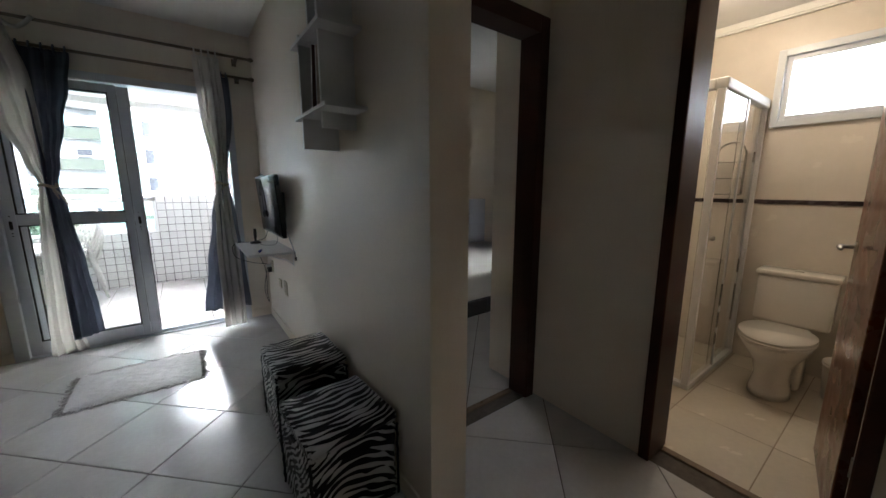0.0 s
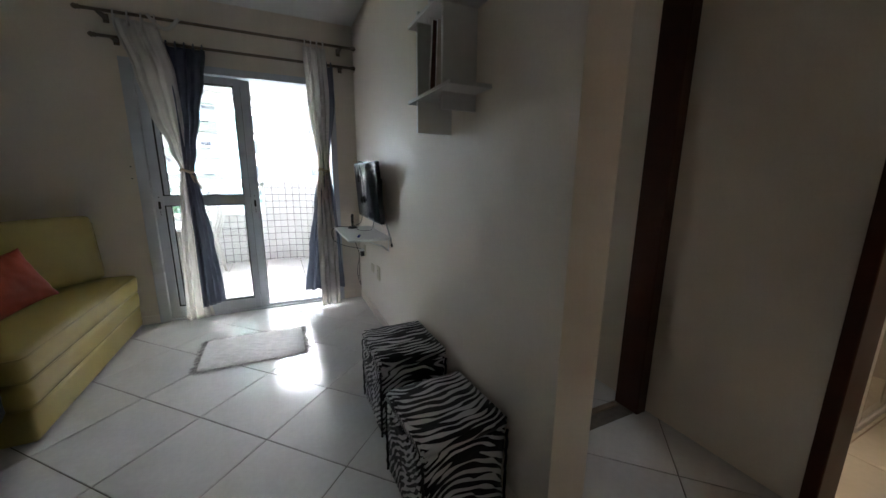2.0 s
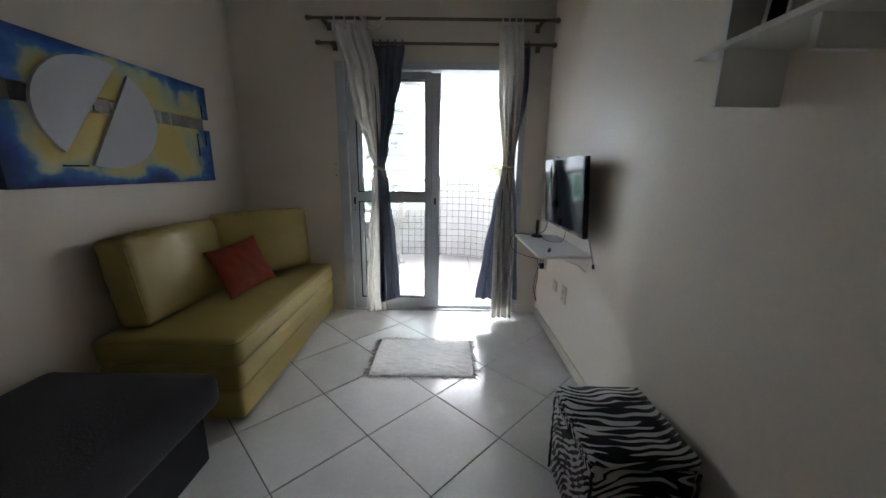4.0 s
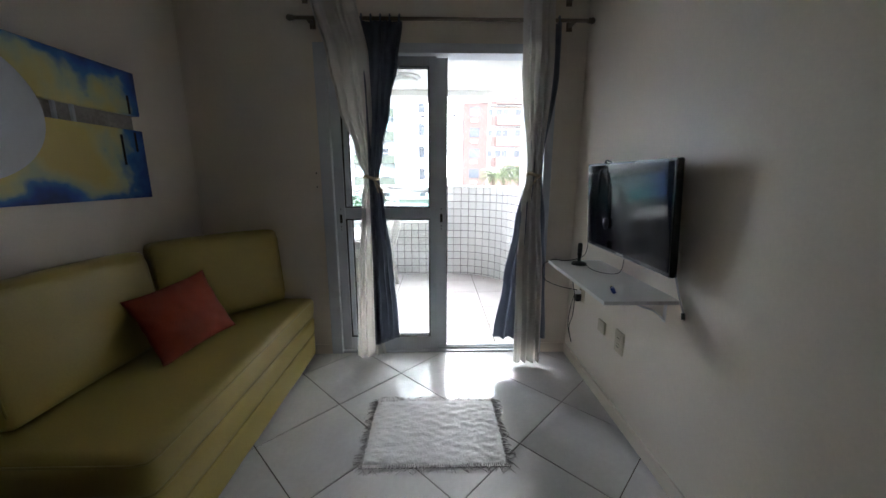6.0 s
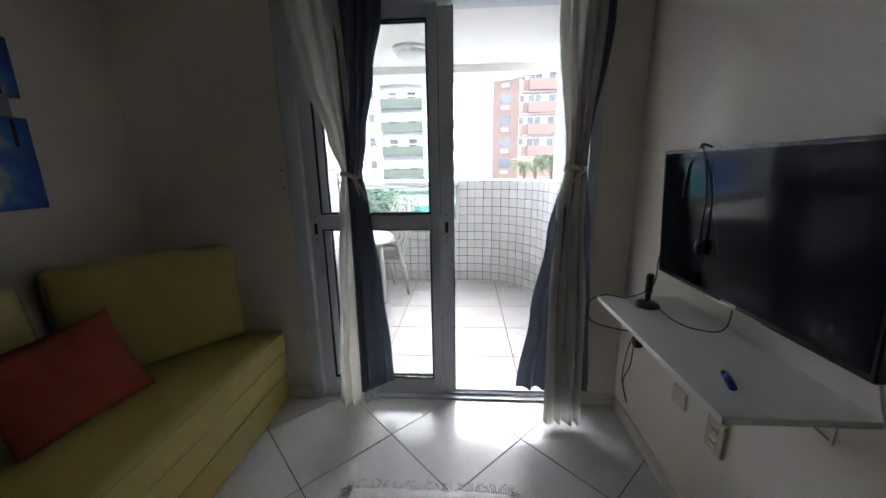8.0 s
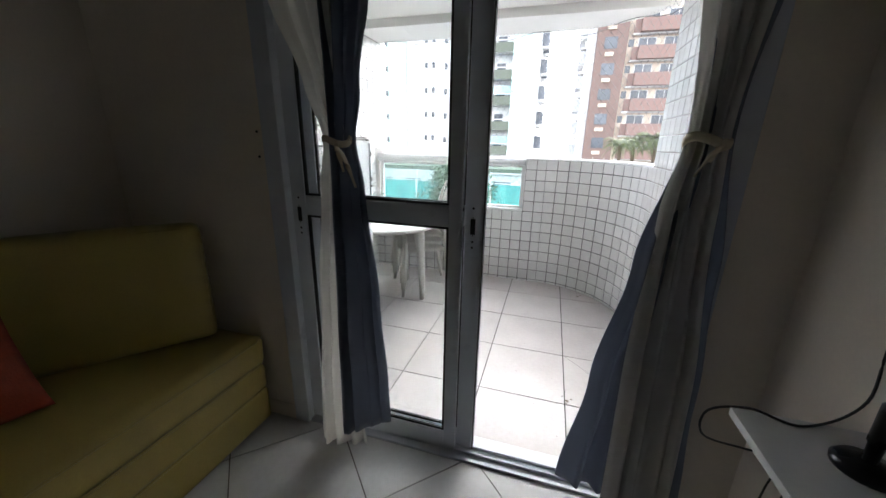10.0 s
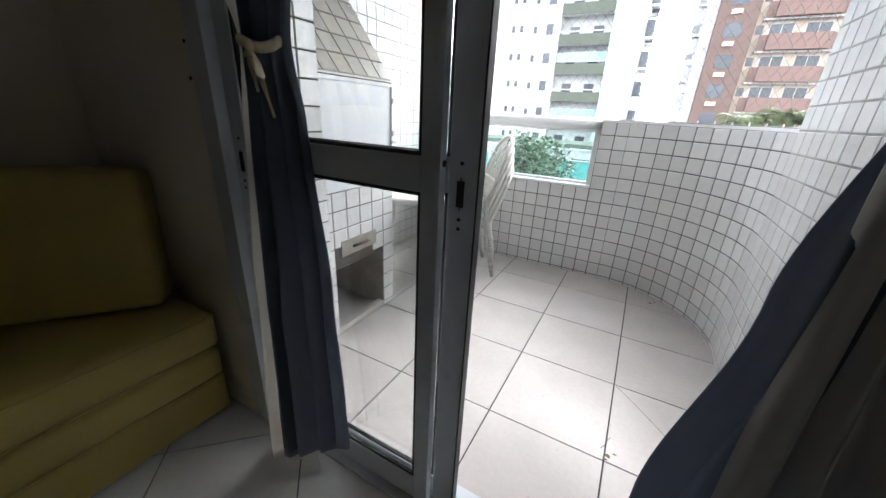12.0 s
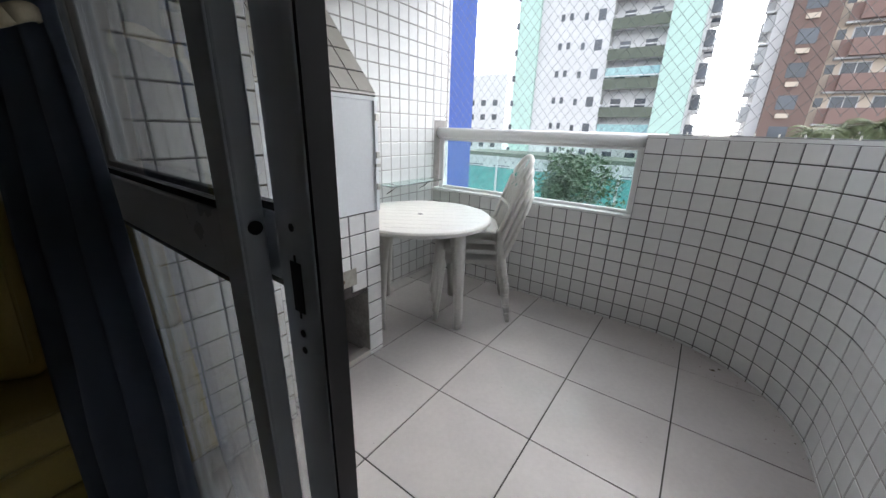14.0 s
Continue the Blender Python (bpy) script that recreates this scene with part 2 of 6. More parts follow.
def zebra_material():
    """Long tapering stripes that bow across the top and arch over the sides."""
    m = bpy.data.materials.new("zebra_print_vinyl")
    m.use_nodes = True
    nt = m.node_tree
    b = nt.nodes["Principled BSDF"]
    n, l = nt.nodes.new, nt.links.new
    tc = n("ShaderNodeTexCoord")
    sep = n("ShaderNodeSeparateXYZ")
    l(tc.outputs["Object"], sep.inputs[0])

    def calc(op, a, c=None, d=None):
        k = n("ShaderNodeMath")
        k.operation = op
        for i, v in enumerate((a, c, d)):
            if isinstance(v, (int, float)):
                k.inputs[i].default_value = v
            elif v is not None:
                l(v, k.inputs[i])
        return k.outputs[0]

    def field(scale, stretch, detail):
        mp, nz = n("ShaderNodeMapping"), n("ShaderNodeTexNoise")
        mp.inputs["Scale"].default_value = stretch
        nz.inputs["Scale"].default_value, nz.inputs["Detail"].default_value = scale, detail
        l(tc.outputs["Object"], mp.inputs["Vector"])
        l(mp.outputs[0], nz.inputs["Vector"])
        return calc("SUBTRACT", nz.outputs["Fac"], 0.5)

    turn = n("ShaderNodeMapRange")
    turn.inputs["From Min"].default_value, turn.inputs["From Max"].default_value = 0.35, 0.40
    turn.inputs["To Min"].default_value, turn.inputs["To Max"].default_value = 2.2, -1.5
    l(sep.outputs["Z"], turn.inputs["Value"])
    bow = calc("MULTIPLY", calc("MULTIPLY", sep.outputs["X"], sep.outputs["X"]), turn.outputs[0])
    run = calc("ADD", calc("ADD", calc("MULTIPLY", sep.outputs["Z"], 0.95), sep.outputs["Y"]), bow)
    phase = calc("ADD", calc("MULTIPLY", run, 32.0), calc("MULTIPLY", field(4.5, (1, 1, 1), 1), 4.2))
    phase = calc("ADD", phase, calc("MULTIPLY", field(10, (0.7, 1.6, 1.6), 1), 0.9))
    wave = calc("SINE", calc("MULTIPLY", phase, 6.2832))
    value = calc("ADD", wave, calc("MULTIPLY", field(17, (0.45, 1.4, 1.4), 0), 4.2))
    r = n("ShaderNodeValToRGB")
    r.color_ramp.elements[0].position, r.color_ramp.elements[0].color = 0.49, (0.012, 0.012, 0.014, 1)
    r.color_ramp.elements[1].position, r.color_ramp.elements[1].color = 0.53, (0.56, 0.55, 0.54, 1)
    l(calc("MULTIPLY_ADD", value, 0.25, 0.48), r.inputs[0])
    l(r.outputs[0], b.inputs["Base Color"])
    b.inputs["Roughness"].default_value, b.inputs["Specular IOR Level"].default_value = 0.45, 0.12
    nz = n("ShaderNodeTexNoise")
    nz.inputs["Scale"].default_value = 14
    l(tc.outputs["Object"], nz.inputs["Vector"])
    bp = n("ShaderNodeBump")
    bp.inputs["Strength"].default_value, bp.inputs["Distance"].default_value = 0.4, 0.02
    l(nz.outputs["Fac"], bp.inputs["Height"])
    l(bp.outputs[0], b.inputs["Normal"])
    return m


def canvas_material():
    """Painted canvas: blue towards the rim, yellow and cream clouds inside."""
    m = bpy.data.materials.new("abstract_canvas_paint")
    m.use_nodes = True
    nt = m.node_tree
    b = nt.nodes["Principled BSDF"]
    n, l = nt.nodes.new, nt.links.new
    tc = n("ShaderNodeTexCoord")
    sep = n("ShaderNodeSeparateXYZ")
    l(tc.outputs["Object"], sep.inputs[0])

    def math(op, a, c):
        k = n("ShaderNodeMath")
        k.operation = op
        for i, v in enumerate((a, c)):
            if v is None:
                continue
            if isinstance(v, (int, float)):
                k.inputs[i].default_value = v
            else:
                l(v, k.inputs[i])
        return k.outputs[0]

    ny = math("DIVIDE", math("ABSOLUTE", math("SUBTRACT", sep.outputs["Y"], 0.0), None), 0.645)
    nz_ = math("DIVIDE", math("ABSOLUTE", math("SUBTRACT", sep.outputs["Z"], 0.0), None), 0.32)
    edge = math("MAXIMUM", math("POWER", ny, 3.0), math("MULTIPLY", math("POWER", nz_, 2.5), 0.85))
    noise1 = n("ShaderNodeTexNoise")
    noise1.inputs["Scale"].default_value, noise1.inputs["Detail"].default_value = 4.5, 3
    l(tc.outputs["Object"], noise1.inputs["Vector"])
    f = math("ADD", edge, math("MULTIPLY", math("SUBTRACT", noise1.outputs["Fac"], 0.5), 1.5))
    r = n("ShaderNodeValToRGB")
    e = r.color_ramp.elements
    e[0].position, e[0].color = 0.12, (0.54, 0.42, 0.13, 1)
    e[1].position, e[1].color = 1.0, (0.006, 0.03, 0.14, 1)
    for p, c in ((0.30, (0.50, 0.46, 0.20, 1)), (0.48, (0.36, 0.42, 0.28, 1)), (0.62, (0.04, 0.16, 0.42, 1)), (0.8, (0.012, 0.07, 0.32, 1))):
        k = e.new(p)
        k.color = c
    l(f, r.inputs[0])
    l(r.outputs[0], b.inputs["Base Color"])
    b.inputs["Roughness"].default_value = 0.55
    return m


ZEBRA, CANVAS = zebra_material(), canvas_material()
DISC = mat("pale_grey_painted_board", (0.50, 0.52, 0.56), 0.6, vary=0.04)


# ---- building blocks ----
def cuboid(bm, x0, x1, y0, y1, z0, z1):
    vs = [bm.verts.new((x, y, z)) for z in (z0, z1) for y in (y0, y1) for x in (x0, x1)]
    fs = [bm.faces.new([vs[i] for i in f]) for f in ((0, 2, 3, 1), (4, 5, 7, 6), (0, 1, 5, 4), (1, 3, 7, 5), (3, 2, 6, 7), (2, 0, 4, 6))]
    return vs, fs


def part(name, bm, material, parent=None, label="", smooth=False, place=None):
    me = bpy.data.meshes.new(name)
    if smooth:
        for f in bm.faces:
            f.smooth = True
    bm.to_mesh(me)
    bm.free()
    me.materials.append(material)
    ob = new(name, me)
    ob.parent = parent
    if place:
        ob.location = place
    return tagged(ob, label)


def thing(name, place, label, category, group="", turn=0):
    ob = new(name)
    ob.location = place
    ob.rotation_euler[2] = radians(turn)
    return tagged(ob, label, category, group)


def box(name, dims, material, parent=None, bevel=0.0, seg=2, label="", smooth=False):
    bm = bmesh.new()
    cuboid(bm, *dims)
    if bevel:
        bmesh.ops.bevel(bm, geom=list(bm.edges), offset=bevel, segments=seg, profile=0.5, affect="EDGES")
    return part(name, bm, material, parent, label, smooth or seg > 2)


def setting(name, material, *boxes, bevel=0.0):
    bm = bmesh.new()
    for b in boxes:
        cuboid(bm, *b)
    if bevel:
        bmesh.ops.bevel(bm, geom=list(bm.edges), offset=bevel, segments=2, affect="EDGES")
    return tagged(part(name, bm, material), kind="structure")


def lathe_bm(profile, n=32, bm=None, at=(0, 0, 0)):
    bm = bm or bmesh.new()
    rings = []
    for r, z in profile:
        rings.append([bm.verts.new((at[0] + r * math.cos(2 * math.pi * i / n), at[1] + r * math.sin(2 * math.pi * i / n), at[2] + z)) for i in range(n)])
    for a, b in zip(rings, rings[1:]):
        for i in range(n):
            bm.faces.new((a[i], a[(i + 1) % n], b[(i + 1) % n], b[i]))
    bm.faces.new(list(reversed(rings[0])))
    bm.faces.new(rings[-1])
    return bm


def tube_bm(points, radius, n=8, bm=None, flat=1.0):
    """A tube along points; radius may be a list."""
    bm = bm or bmesh.new()
    pts = [Vector(p) for p in points]
    rings = []
    for i, p in enumerate(pts):
        d = (pts[min(i + 1, len(pts) - 1)] - pts[max(i - 1, 0)]).normalized()
        up = Vector((0, 0, 1)) if abs(d.z) < 0.9 else Vector((0, 1, 0))
        s = d.cross(up).normalized()
        u = s.cross(d).normalized()
        r = radius[i] if isinstance(radius, (list, tuple)) else radius
        rings.append([bm.verts.new(p + s * r * math.cos(2 * math.pi * k / n) + u * r * flat * math.sin(2 * math.pi * k / n)) for k in range(n)])
    for a, b in zip(rings, rings[1:]):
        for k in range(n):
            bm.faces.new((a[k], b[k], b[(k + 1) % n], a[(k + 1) % n]))
    bm.faces.new(rings[0])
    bm.faces.new(list(reversed(rings[-1])))
    return bm


def curve_points(points, steps=8):
    """Catmull-Rom through the points."""
    p = [Vector(q) for q in points]
    p = [p[0] * 2 - p[1]] + p + [p[-1] * 2 - p[-2]]
    out = []
    for i in range(1, len(p) - 2):
        for k in range(steps):
            t = k / steps
            a, b, c, d = p[i - 1], p[i], p[i + 1], p[i + 2]
            out.append(0.5 * ((2 * b) + (c - a) * t + (2 * a - 5 * b + 4 * c - d) * t * t + (3 * b - a - 3 * c + d) * t ** 3))
    out.append(p[-2])
    return out


def prism_bm(poly, z0, z1, bm=None):
    bm = bm or bmesh.new()
    a = [bm.verts.new((x, y, z0)) for x, y in poly]
    b = [bm.verts.new((x, y, z1)) for x, y in poly]
    k = len(poly)
    bm.faces.new(list(reversed(a)))
    bm.faces.new(b)
    for i in range(k):
        bm.faces.new((a[i], a[(i + 1) % k], b[(i + 1) % k], b[i]))
    return bm


def cushion_bm(w, d, h, puff=0.03, n=10, edge=3.2):
    """A stuffed pad: w by d by h, its faces swelling by puff, its rim rounded; centre at the origin."""
    bm = bmesh.new()
    rows = {}
    for side in (1, -1):
        for i in range(n + 1):
            for j in range(n + 1):
                u, v = 2 * i / n - 1, 2 * j / n - 1
                rim = max(abs(u), abs(v))
                k = (1 - abs(u) ** edge) * (1 - abs(v) ** edge)
                z = side * (h / 2 * (1 - rim ** 8) * 0.98 + puff * k)
                r = 1 - 0.02 * (1 - k)
                if i in (0, n) or j in (0, n):
                    if (i, j) in rows:
                        rows[side, i, j] = rows[i, j]
                        continue
                    rows[i, j] = bm.verts.new((u * w / 2 * r, v * d / 2 * r, 0))
                    rows[side, i, j] = rows[i, j]
                else:
                    rows[side, i, j] = bm.verts.new((u * w / 2 * r, v * d / 2 * r, z))
        for i in range(n):
            for j in range(n):
                q = [rows[side, i, j], rows[side, i + 1, j], rows[side, i + 1, j + 1], rows[side, i, j + 1]]
                bm.faces.new(q if side > 0 else list(reversed(q)))
    return bm


def slab_bm(w, d, h, r=0.04, puff=0.0, n=8):
    """A soft block with rounded edges, w by d by h, standing on z 0."""
    bm = bmesh.new()
    cuboid(bm, -w / 2, w / 2, -d / 2, d / 2, 0, h)
    bmesh.ops.bevel(bm, geom=list(bm.edges), offset=r, segments=4, profile=0.6, affect="EDGES")
    bmesh.ops.subdivide_edges(bm, edges=[e for e in bm.edges if e.calc_length() > 0.15], cuts=n, use_grid_fill=True)
    if puff:
        for v in bm.verts:
            u, k = 2 * v.co.x / w, 2 * v.co.y / d
            s = max(0, 1 - u * u) * max(0, 1 - k * k)
            if v.co.z > h * 0.6:
                v.co.z += puff * s
            v.co.x += 0.006 * noise.noise(Vector((v.co.x * 9, v.co.y * 7, v.co.z * 22)))
            v.co.y += 0.003 * noise.noise(Vector((v.co.x * 9 + 5, v.co.y * 9, v.co.z * 20)))
    return bm


# ---- plan ----
XL, XR, YW, H = -1.60, 1.05, 4.36, 2.68
YP, XP2 = 1.40, 1.22
YB, XH = 1.77, 2.10
YM = 0.33
DL, DR, DH = -0.74, 0.86, 2.18
BX0, BX1, BY0, BYP, BZ, BH = -1.47, 1.02, 4.51, 6.69, -0.02, 2.36
CX, CY, CR, PT = 0.30, 5.97, 0.72, 1.20

setting("floor", FLOOR_GROUT, (-1.75, 4.4, -2.1, YW + 0.14, -0.12, -0.004))
setting("balcony_floor", BALC_GROUT, (-1.62, 1.2, BY0 - 0.01, 6.86, -0.14, BZ - 0.004))
setting("ceiling", CEILING, (-1.75, 4.4, -2.1, YW + 0.15, H, H + 0.12))
setting("wall_west", WALL, (XL - 0.15, XL, -2.1, YW, 0, H))
setting("wall_east", WALL, (XR, XP2, YP, YW, 0, H))
setting("wall_north", WALL, (XL - 0.15, DL, YW, YW + 0.15, 0, H), (DR, 2.3, YW, YW + 0.15, 0, H), (3.7, 4.4, YW, YW + 0.15, 0, H), (2.3, 2.7, YW, YW + 0.15, 0, H), (3.3, 3.7, YW, YW + 0.15, 0, H), (2.7, 3.3, YW, YW + 0.15, 0, 1.5), (2.7, 3.3, YW, YW + 0.15, 2.1, H), (DL, DR, YW, YW + 0.15, DH, H))
setting("wall_south", WALL, (XL - 0.15, 2.3, -2.1, -2.0, 0, H))
setting("wall_bedroom", WALL, (XP2, 1.36, YB, YB + 0.13, 0, H), (1.36, 2.085, YB, YB + 0.13, 2.205, H))
setting("wall_hall", WALL, (XH, XH + 0.16, 1.10, 2.17, 0, H), (XH, XH + 0.16, 0.40, 1.10, 2.19, H), (XH, XH + 0.16, YM, 0.40, 0, H),
        (2.085, XH, YB, YB + 0.13, 0, H), (XH + 0.16, 4.4, 2.08, 2.17, 0, H))
setting("wall_mirror", WALL, (1.00, XH + 0.16, YM - 0.13, YM, 0, H), (1.00, 1.13, -2.0, YM - 0.13, 0, H))
setting("wall_bedroom_far", WALL, (4.3, 4.4, 2.17, YW, 0, H))

# bathroom shell with its window
WY0, WY1, WZ0, WZ1 = 0.50, 1.12, 1.77, 2.20
setting("wall_bath_back", BATH_TILE, (3.85, 3.99, 0.18, WY0, 0, 2.5), (3.85, 3.99, WY1, 2.08, 0, 2.5), (3.85, 3.99, WY0, WY1, 0, WZ0), (3.85, 3.99, WY0, WY1, WZ1, 2.5))
setting("wall_bath_side", BATH_TILE, (XH + 0.16, 3.85, 0.18, 0.30, 0, 2.5), (XH + 0.16, 3.85, 2.0, 2.08, 0, 2.5), (XH + 0.16, XH + 0.18, 1.10, 2.0, 0, 2.5))
setting("ceiling_bath", CEILING, (XH + 0.16, 3.99, 0.18, 2.08, 2.5, 2.6))
setting("bath_cornice", CEILING, (3.80, 3.849, 0.31, 1.99, 2.44, 2.499), (2.3, 3.80, 1.95, 1.999, 2.44, 2.499), (2.3, 3.80, 0.301, 0.35, 2.44, 2.499), bevel=0.012)
setting("bath_listel", LISTEL, (3.842, 3.8495, 0.301, 1.999, 1.195, 1.225), (2.3, 3.84, 1.993, 1.9995, 1.195, 1.225), (2.3, 3.84, 0.3005, 0.307, 1.195, 1.225))
setting("bath_floor", mat("bath_floor_grout", (0.36, 0.29, 0.22), 0.9, vary=0.2, fine=30), (XH + 0.161, 3.849, 0.301, 1.999, -0.0039, -0.0022))
setting("bath_threshold", SILL, (XH + 0.115, XH + 0.158, 0.452, 1.048, -0.003, 0.006), bevel=0.003)
setting("bedroom_threshold", SILL, (1.42, 2.008, YB + 0.085, YB + 0.125, -0.003, 0.006), bevel=0.003)
setting("baseboard", WALL, (XL, XL + 0.010, -2, YW, 0.0, 0.075), (XR - 0.010, XR, YP, YW, 0.0, 0.075), (XL, DL, YW - 0.010, YW, 0.0, 0.075), (DR, XR, YW - 0.010, YW, 0.0, 0.075))


# dark wooden door linings
d1 = tagged(new("door_1"), kind="structure")
for nm, dims in (("side_lining", (2.012, 2.085, YB - 0.02, YB + 0.125, 0, 2.205)), ("side_lining", (1.36, 1.42, YB - 0.02, YB + 0.125, 0, 2.205)), ("head_lining", (1.42, 2.012, YB - 0.02, YB + 0.125, 2.12, 2.205))):
    box(nm, dims, DARK_WOOD, d1, 0.006)
d2 = tagged(new("door_2"), kind="structure")
for nm, dims in (("side_lining", (XH - 0.02, XH + 0.18, 1.05, 1.10, 0, 2.19)), 
                 ("side_lining", (XH - 0.02, XH + 0.18, 0.40, 0.45, 0, 2.19)),
                 ("head_lining", (XH - 0.02, XH + 0.18, 0.45, 1.05, 2.09, 2.19))):
    box(nm, dims, DARK_WOOD, d2, 0.006)
leaf = thing("bathroom_door", (XH + 0.17, 0.452, 0.01), "open reddish-brown varnished wooden door leaf, hinged in the bathroom doorway", "door", turn=10)
box("door_leaf", (0, 0.585, 0, 0.035, 0, 2.06), RED_WOOD, leaf, 0.004)
hb = tube_bm([(0.53, 0.035, 1.04), (0.53, 0.085, 1.04), (0.50, 0.09, 1.04), (0.43, 0.09, 1.04)], 0.009)
part("door_handle", hb, STEEL, leaf, "dull metal lever handle", True)
part("handle_rose", lathe_bm([(0.024, 0), (0.024, 0.004), (0.02, 0.007)], 20), STEEL, leaf).matrix_basis = pose(0.53, 0.035, 1.04, -90)
for z in (0.25, 1.0, 1.8):
    part("hinge", lathe_bm([(0.007, 0), (0.007, 0.08)], 10), STEEL, leaf, place=(-0.004, 0.0, z))

# ---- sliding door to the balcony ----
win = tagged(new("door_3"), kind="structure")
for nm, dims in (("side_jamb", (DL, -0.6625, YW - 0.012, YW + 0.13, 0, DH)), ("side_jamb", (DR - 0.055, DR, YW - 0.012, YW + 0.13, 0, DH)),
                 ("head", (-0.6625, DR - 0.055, YW - 0.012, YW + 0.13, 2.12, DH)), ("track", (-0.6625, DR - 0.055, YW, YW + 0.13, 0.0, 0.012)),
                 ("track_rib", (-0.6625, DR - 0.055, YW + 0.032, YW + 0.038, 0.012, 0.026)), ("track_rib", (-0.6625, DR - 0.055, YW + 0.070, YW + 0.076, 0.012, 0.026)),
                 ("sill_step", (DL, DR, YW + 0.13, YW + 0.15, -0.02, 0.008))):
    box(nm, dims, ALU, win, 0.003)


def door_leaf(x0, x1, y, s0, s1, pull_x, label):
    g = thing("sliding_door_leaf", (x0, y, 0.028), label, "sliding door", "sliding leaves of the balcony door")
    w, t, h = x1 - x0, 0.026, 2.085
    zm0, zm1, zb = 1.005, 1.085, 0.09
    box("stile", (0, s0, 0, t, 0, h), ALU, g, 0.003)
    box("stile", (w - s1, w, 0, t, 0, h), ALU, g, 0.003)
    box("stile_lip", (w - 0.012, w + 0.001, -0.003, 0.0, 0, h), ALU, g, 0.001)
    box("bottom_rail", (s0, w - s1, 0.002, t - 0.002, 0, zb), ALU, g, 0.004)
    box("top_rail", (s0, w - s1, 0.002, t - 0.002, h - 0.06, h), ALU, g, 0.004)
    box("middle_rail", (s0, w - s1, 0.002, t - 0.002, zm0, zm1), ALU, g, 0.004)
    for a, b in ((zb, zm0), (zm1, h - 0.06)):
        p = box("pane", (s0 - 0.005, w - s1 + 0.005, t / 2 - 0.003, t / 2 + 0.003, a - 0.005, b + 0.005), GLASS, g, label="clear glass pane")
        p.visible_shadow = False
        bm = bmesh.new()
        for q in ((s0, s0 + 0.009, 0.006, t - 0.006, a, b), (w - s1 - 0.009, w - s1, 0.006, t - 0.006, a, b), (s0, w - s1, 0.006, t - 0.006, a, a + 0.009), (s0, w - s1, 0.006, t - 0.006, b - 0.009, b)):
            cuboid(bm, *q)
        part("gasket", bm, GASKET, g, "black rubber glazing gasket")
    bm = bmesh.new()
    cuboid(bm, pull_x - 0.009, pull_x + 0.009, -0.0015, 0.003, 0.970, 1.045)
    bmesh.ops.bevel(bm, geom=[e for e in bm.edges if abs(e.verts[0].co.y - e.verts[1].co.y) > 0.002], offset=0.008, segments=4, affect="EDGES")
    part("recessed_pull", bm, GASKET, g, "black recessed finger pull")
    for z in (0.95, 0.928, 1.075):
        part("screw", lathe_bm([(0.0045, 0), (0.0045, 0.002)], 10), GASKET, g).matrix_basis = pose(pull_x, 0.0008, z, 90)
    return g


_a = door_leaf(-0.661, 0.060, YW + 0.022, 0.066, 0.050, 0.035, "closed white aluminium sliding door leaf with clear glass")
part("lock_hole", lathe_bm([(0.0075, 0), (0.0075, 0.002)], 14), GASKET, _a, "round black hole in the stile").matrix_basis = pose(0.7212, 0.014, 1.073, 0, 90)
_b = door_leaf(-0.613, 0.130, YW + 0.057, 0.055, 0.069, 0.706, "white aluminium glass door leaf slid behind the other leaf")
bm = bmesh.new()
cuboid(bm, 0.7435, 0.7485, -0.001, 0.027, 0.0, 2.085)
part("rubber_seal", bm, GASKET, _b, "black rubber seal on the closing edge")
# ---- balcony shell ----
setting("balcony_ceiling", CEILING, (-1.62, 1.2, YW + 0.15, 6.40, BH, BH + 0.2))
_poly = [(-1.62, 6.40), (1.2, 6.40)] + [(CX + 0.89 * math.cos(a), 6.0 + 0.86 * math.sin(a)) for a in [radians(28 + 62 * i / 10) for i in range(11)]] + [(-1.62, 6.86)]
tagged(part("balcony_ceiling_edge", prism_bm(_poly, BH - 0.07, BH + 0.2), CEILING), kind="structure")
setting("balcony_wall_west", WALL_GROUT_L, (-1.62, BX0 + 0.0032, BY0, 6.90, BZ - 0.1, BH))
setting("balcony_wall_east", WALL_GROUT_L, (BX1 - 0.0032, 1.20, BY0, CY, BZ - 0.1, BH))
setting("balcony_pier", WALL_GROUT, (BX0, -0.80, BY0, 4.87, BZ - 0.1, BH))
setting("balcony_wall_front", WALL_TILE, (DR + 0.1, BX1, YW + 0.15, BY0, BZ, BH), (-0.8, DL, YW + 0.15, BY0, BZ, BH), (DL, DR + 0.1, YW + 0.15, BY0, DH, BH))
RX0, RX1, RZ = -1.44, 0.115, 0.70
setting("parapet", WALL_GROUT, (BX0, RX1 + 0.0, BYP, BYP + 0.15, BZ - 0.1, RZ), (RX1, CX, BYP, BYP + 0.15, BZ - 0.1, PT - 0.01))
bm = bmesh.new()
_n = 28
_in = [(CX + CR * math.sin(math.pi / 2 * i / _n), CY + CR * math.cos(math.pi / 2 * i / _n)) for i in range(_n + 1)]
_out = [(CX + (CR + 0.15) * math.sin(math.pi / 2 * i / _n), CY + (CR + 0.15) * math.cos(math.pi / 2 * i / _n)) for i in range(_n + 1)]
prism_bm(_in + list(reversed(_out)), BZ - 0.1, PT - 0.01, bm)
tagged(part("parapet_curve", bm, WALL_GROUT), kind="structure")
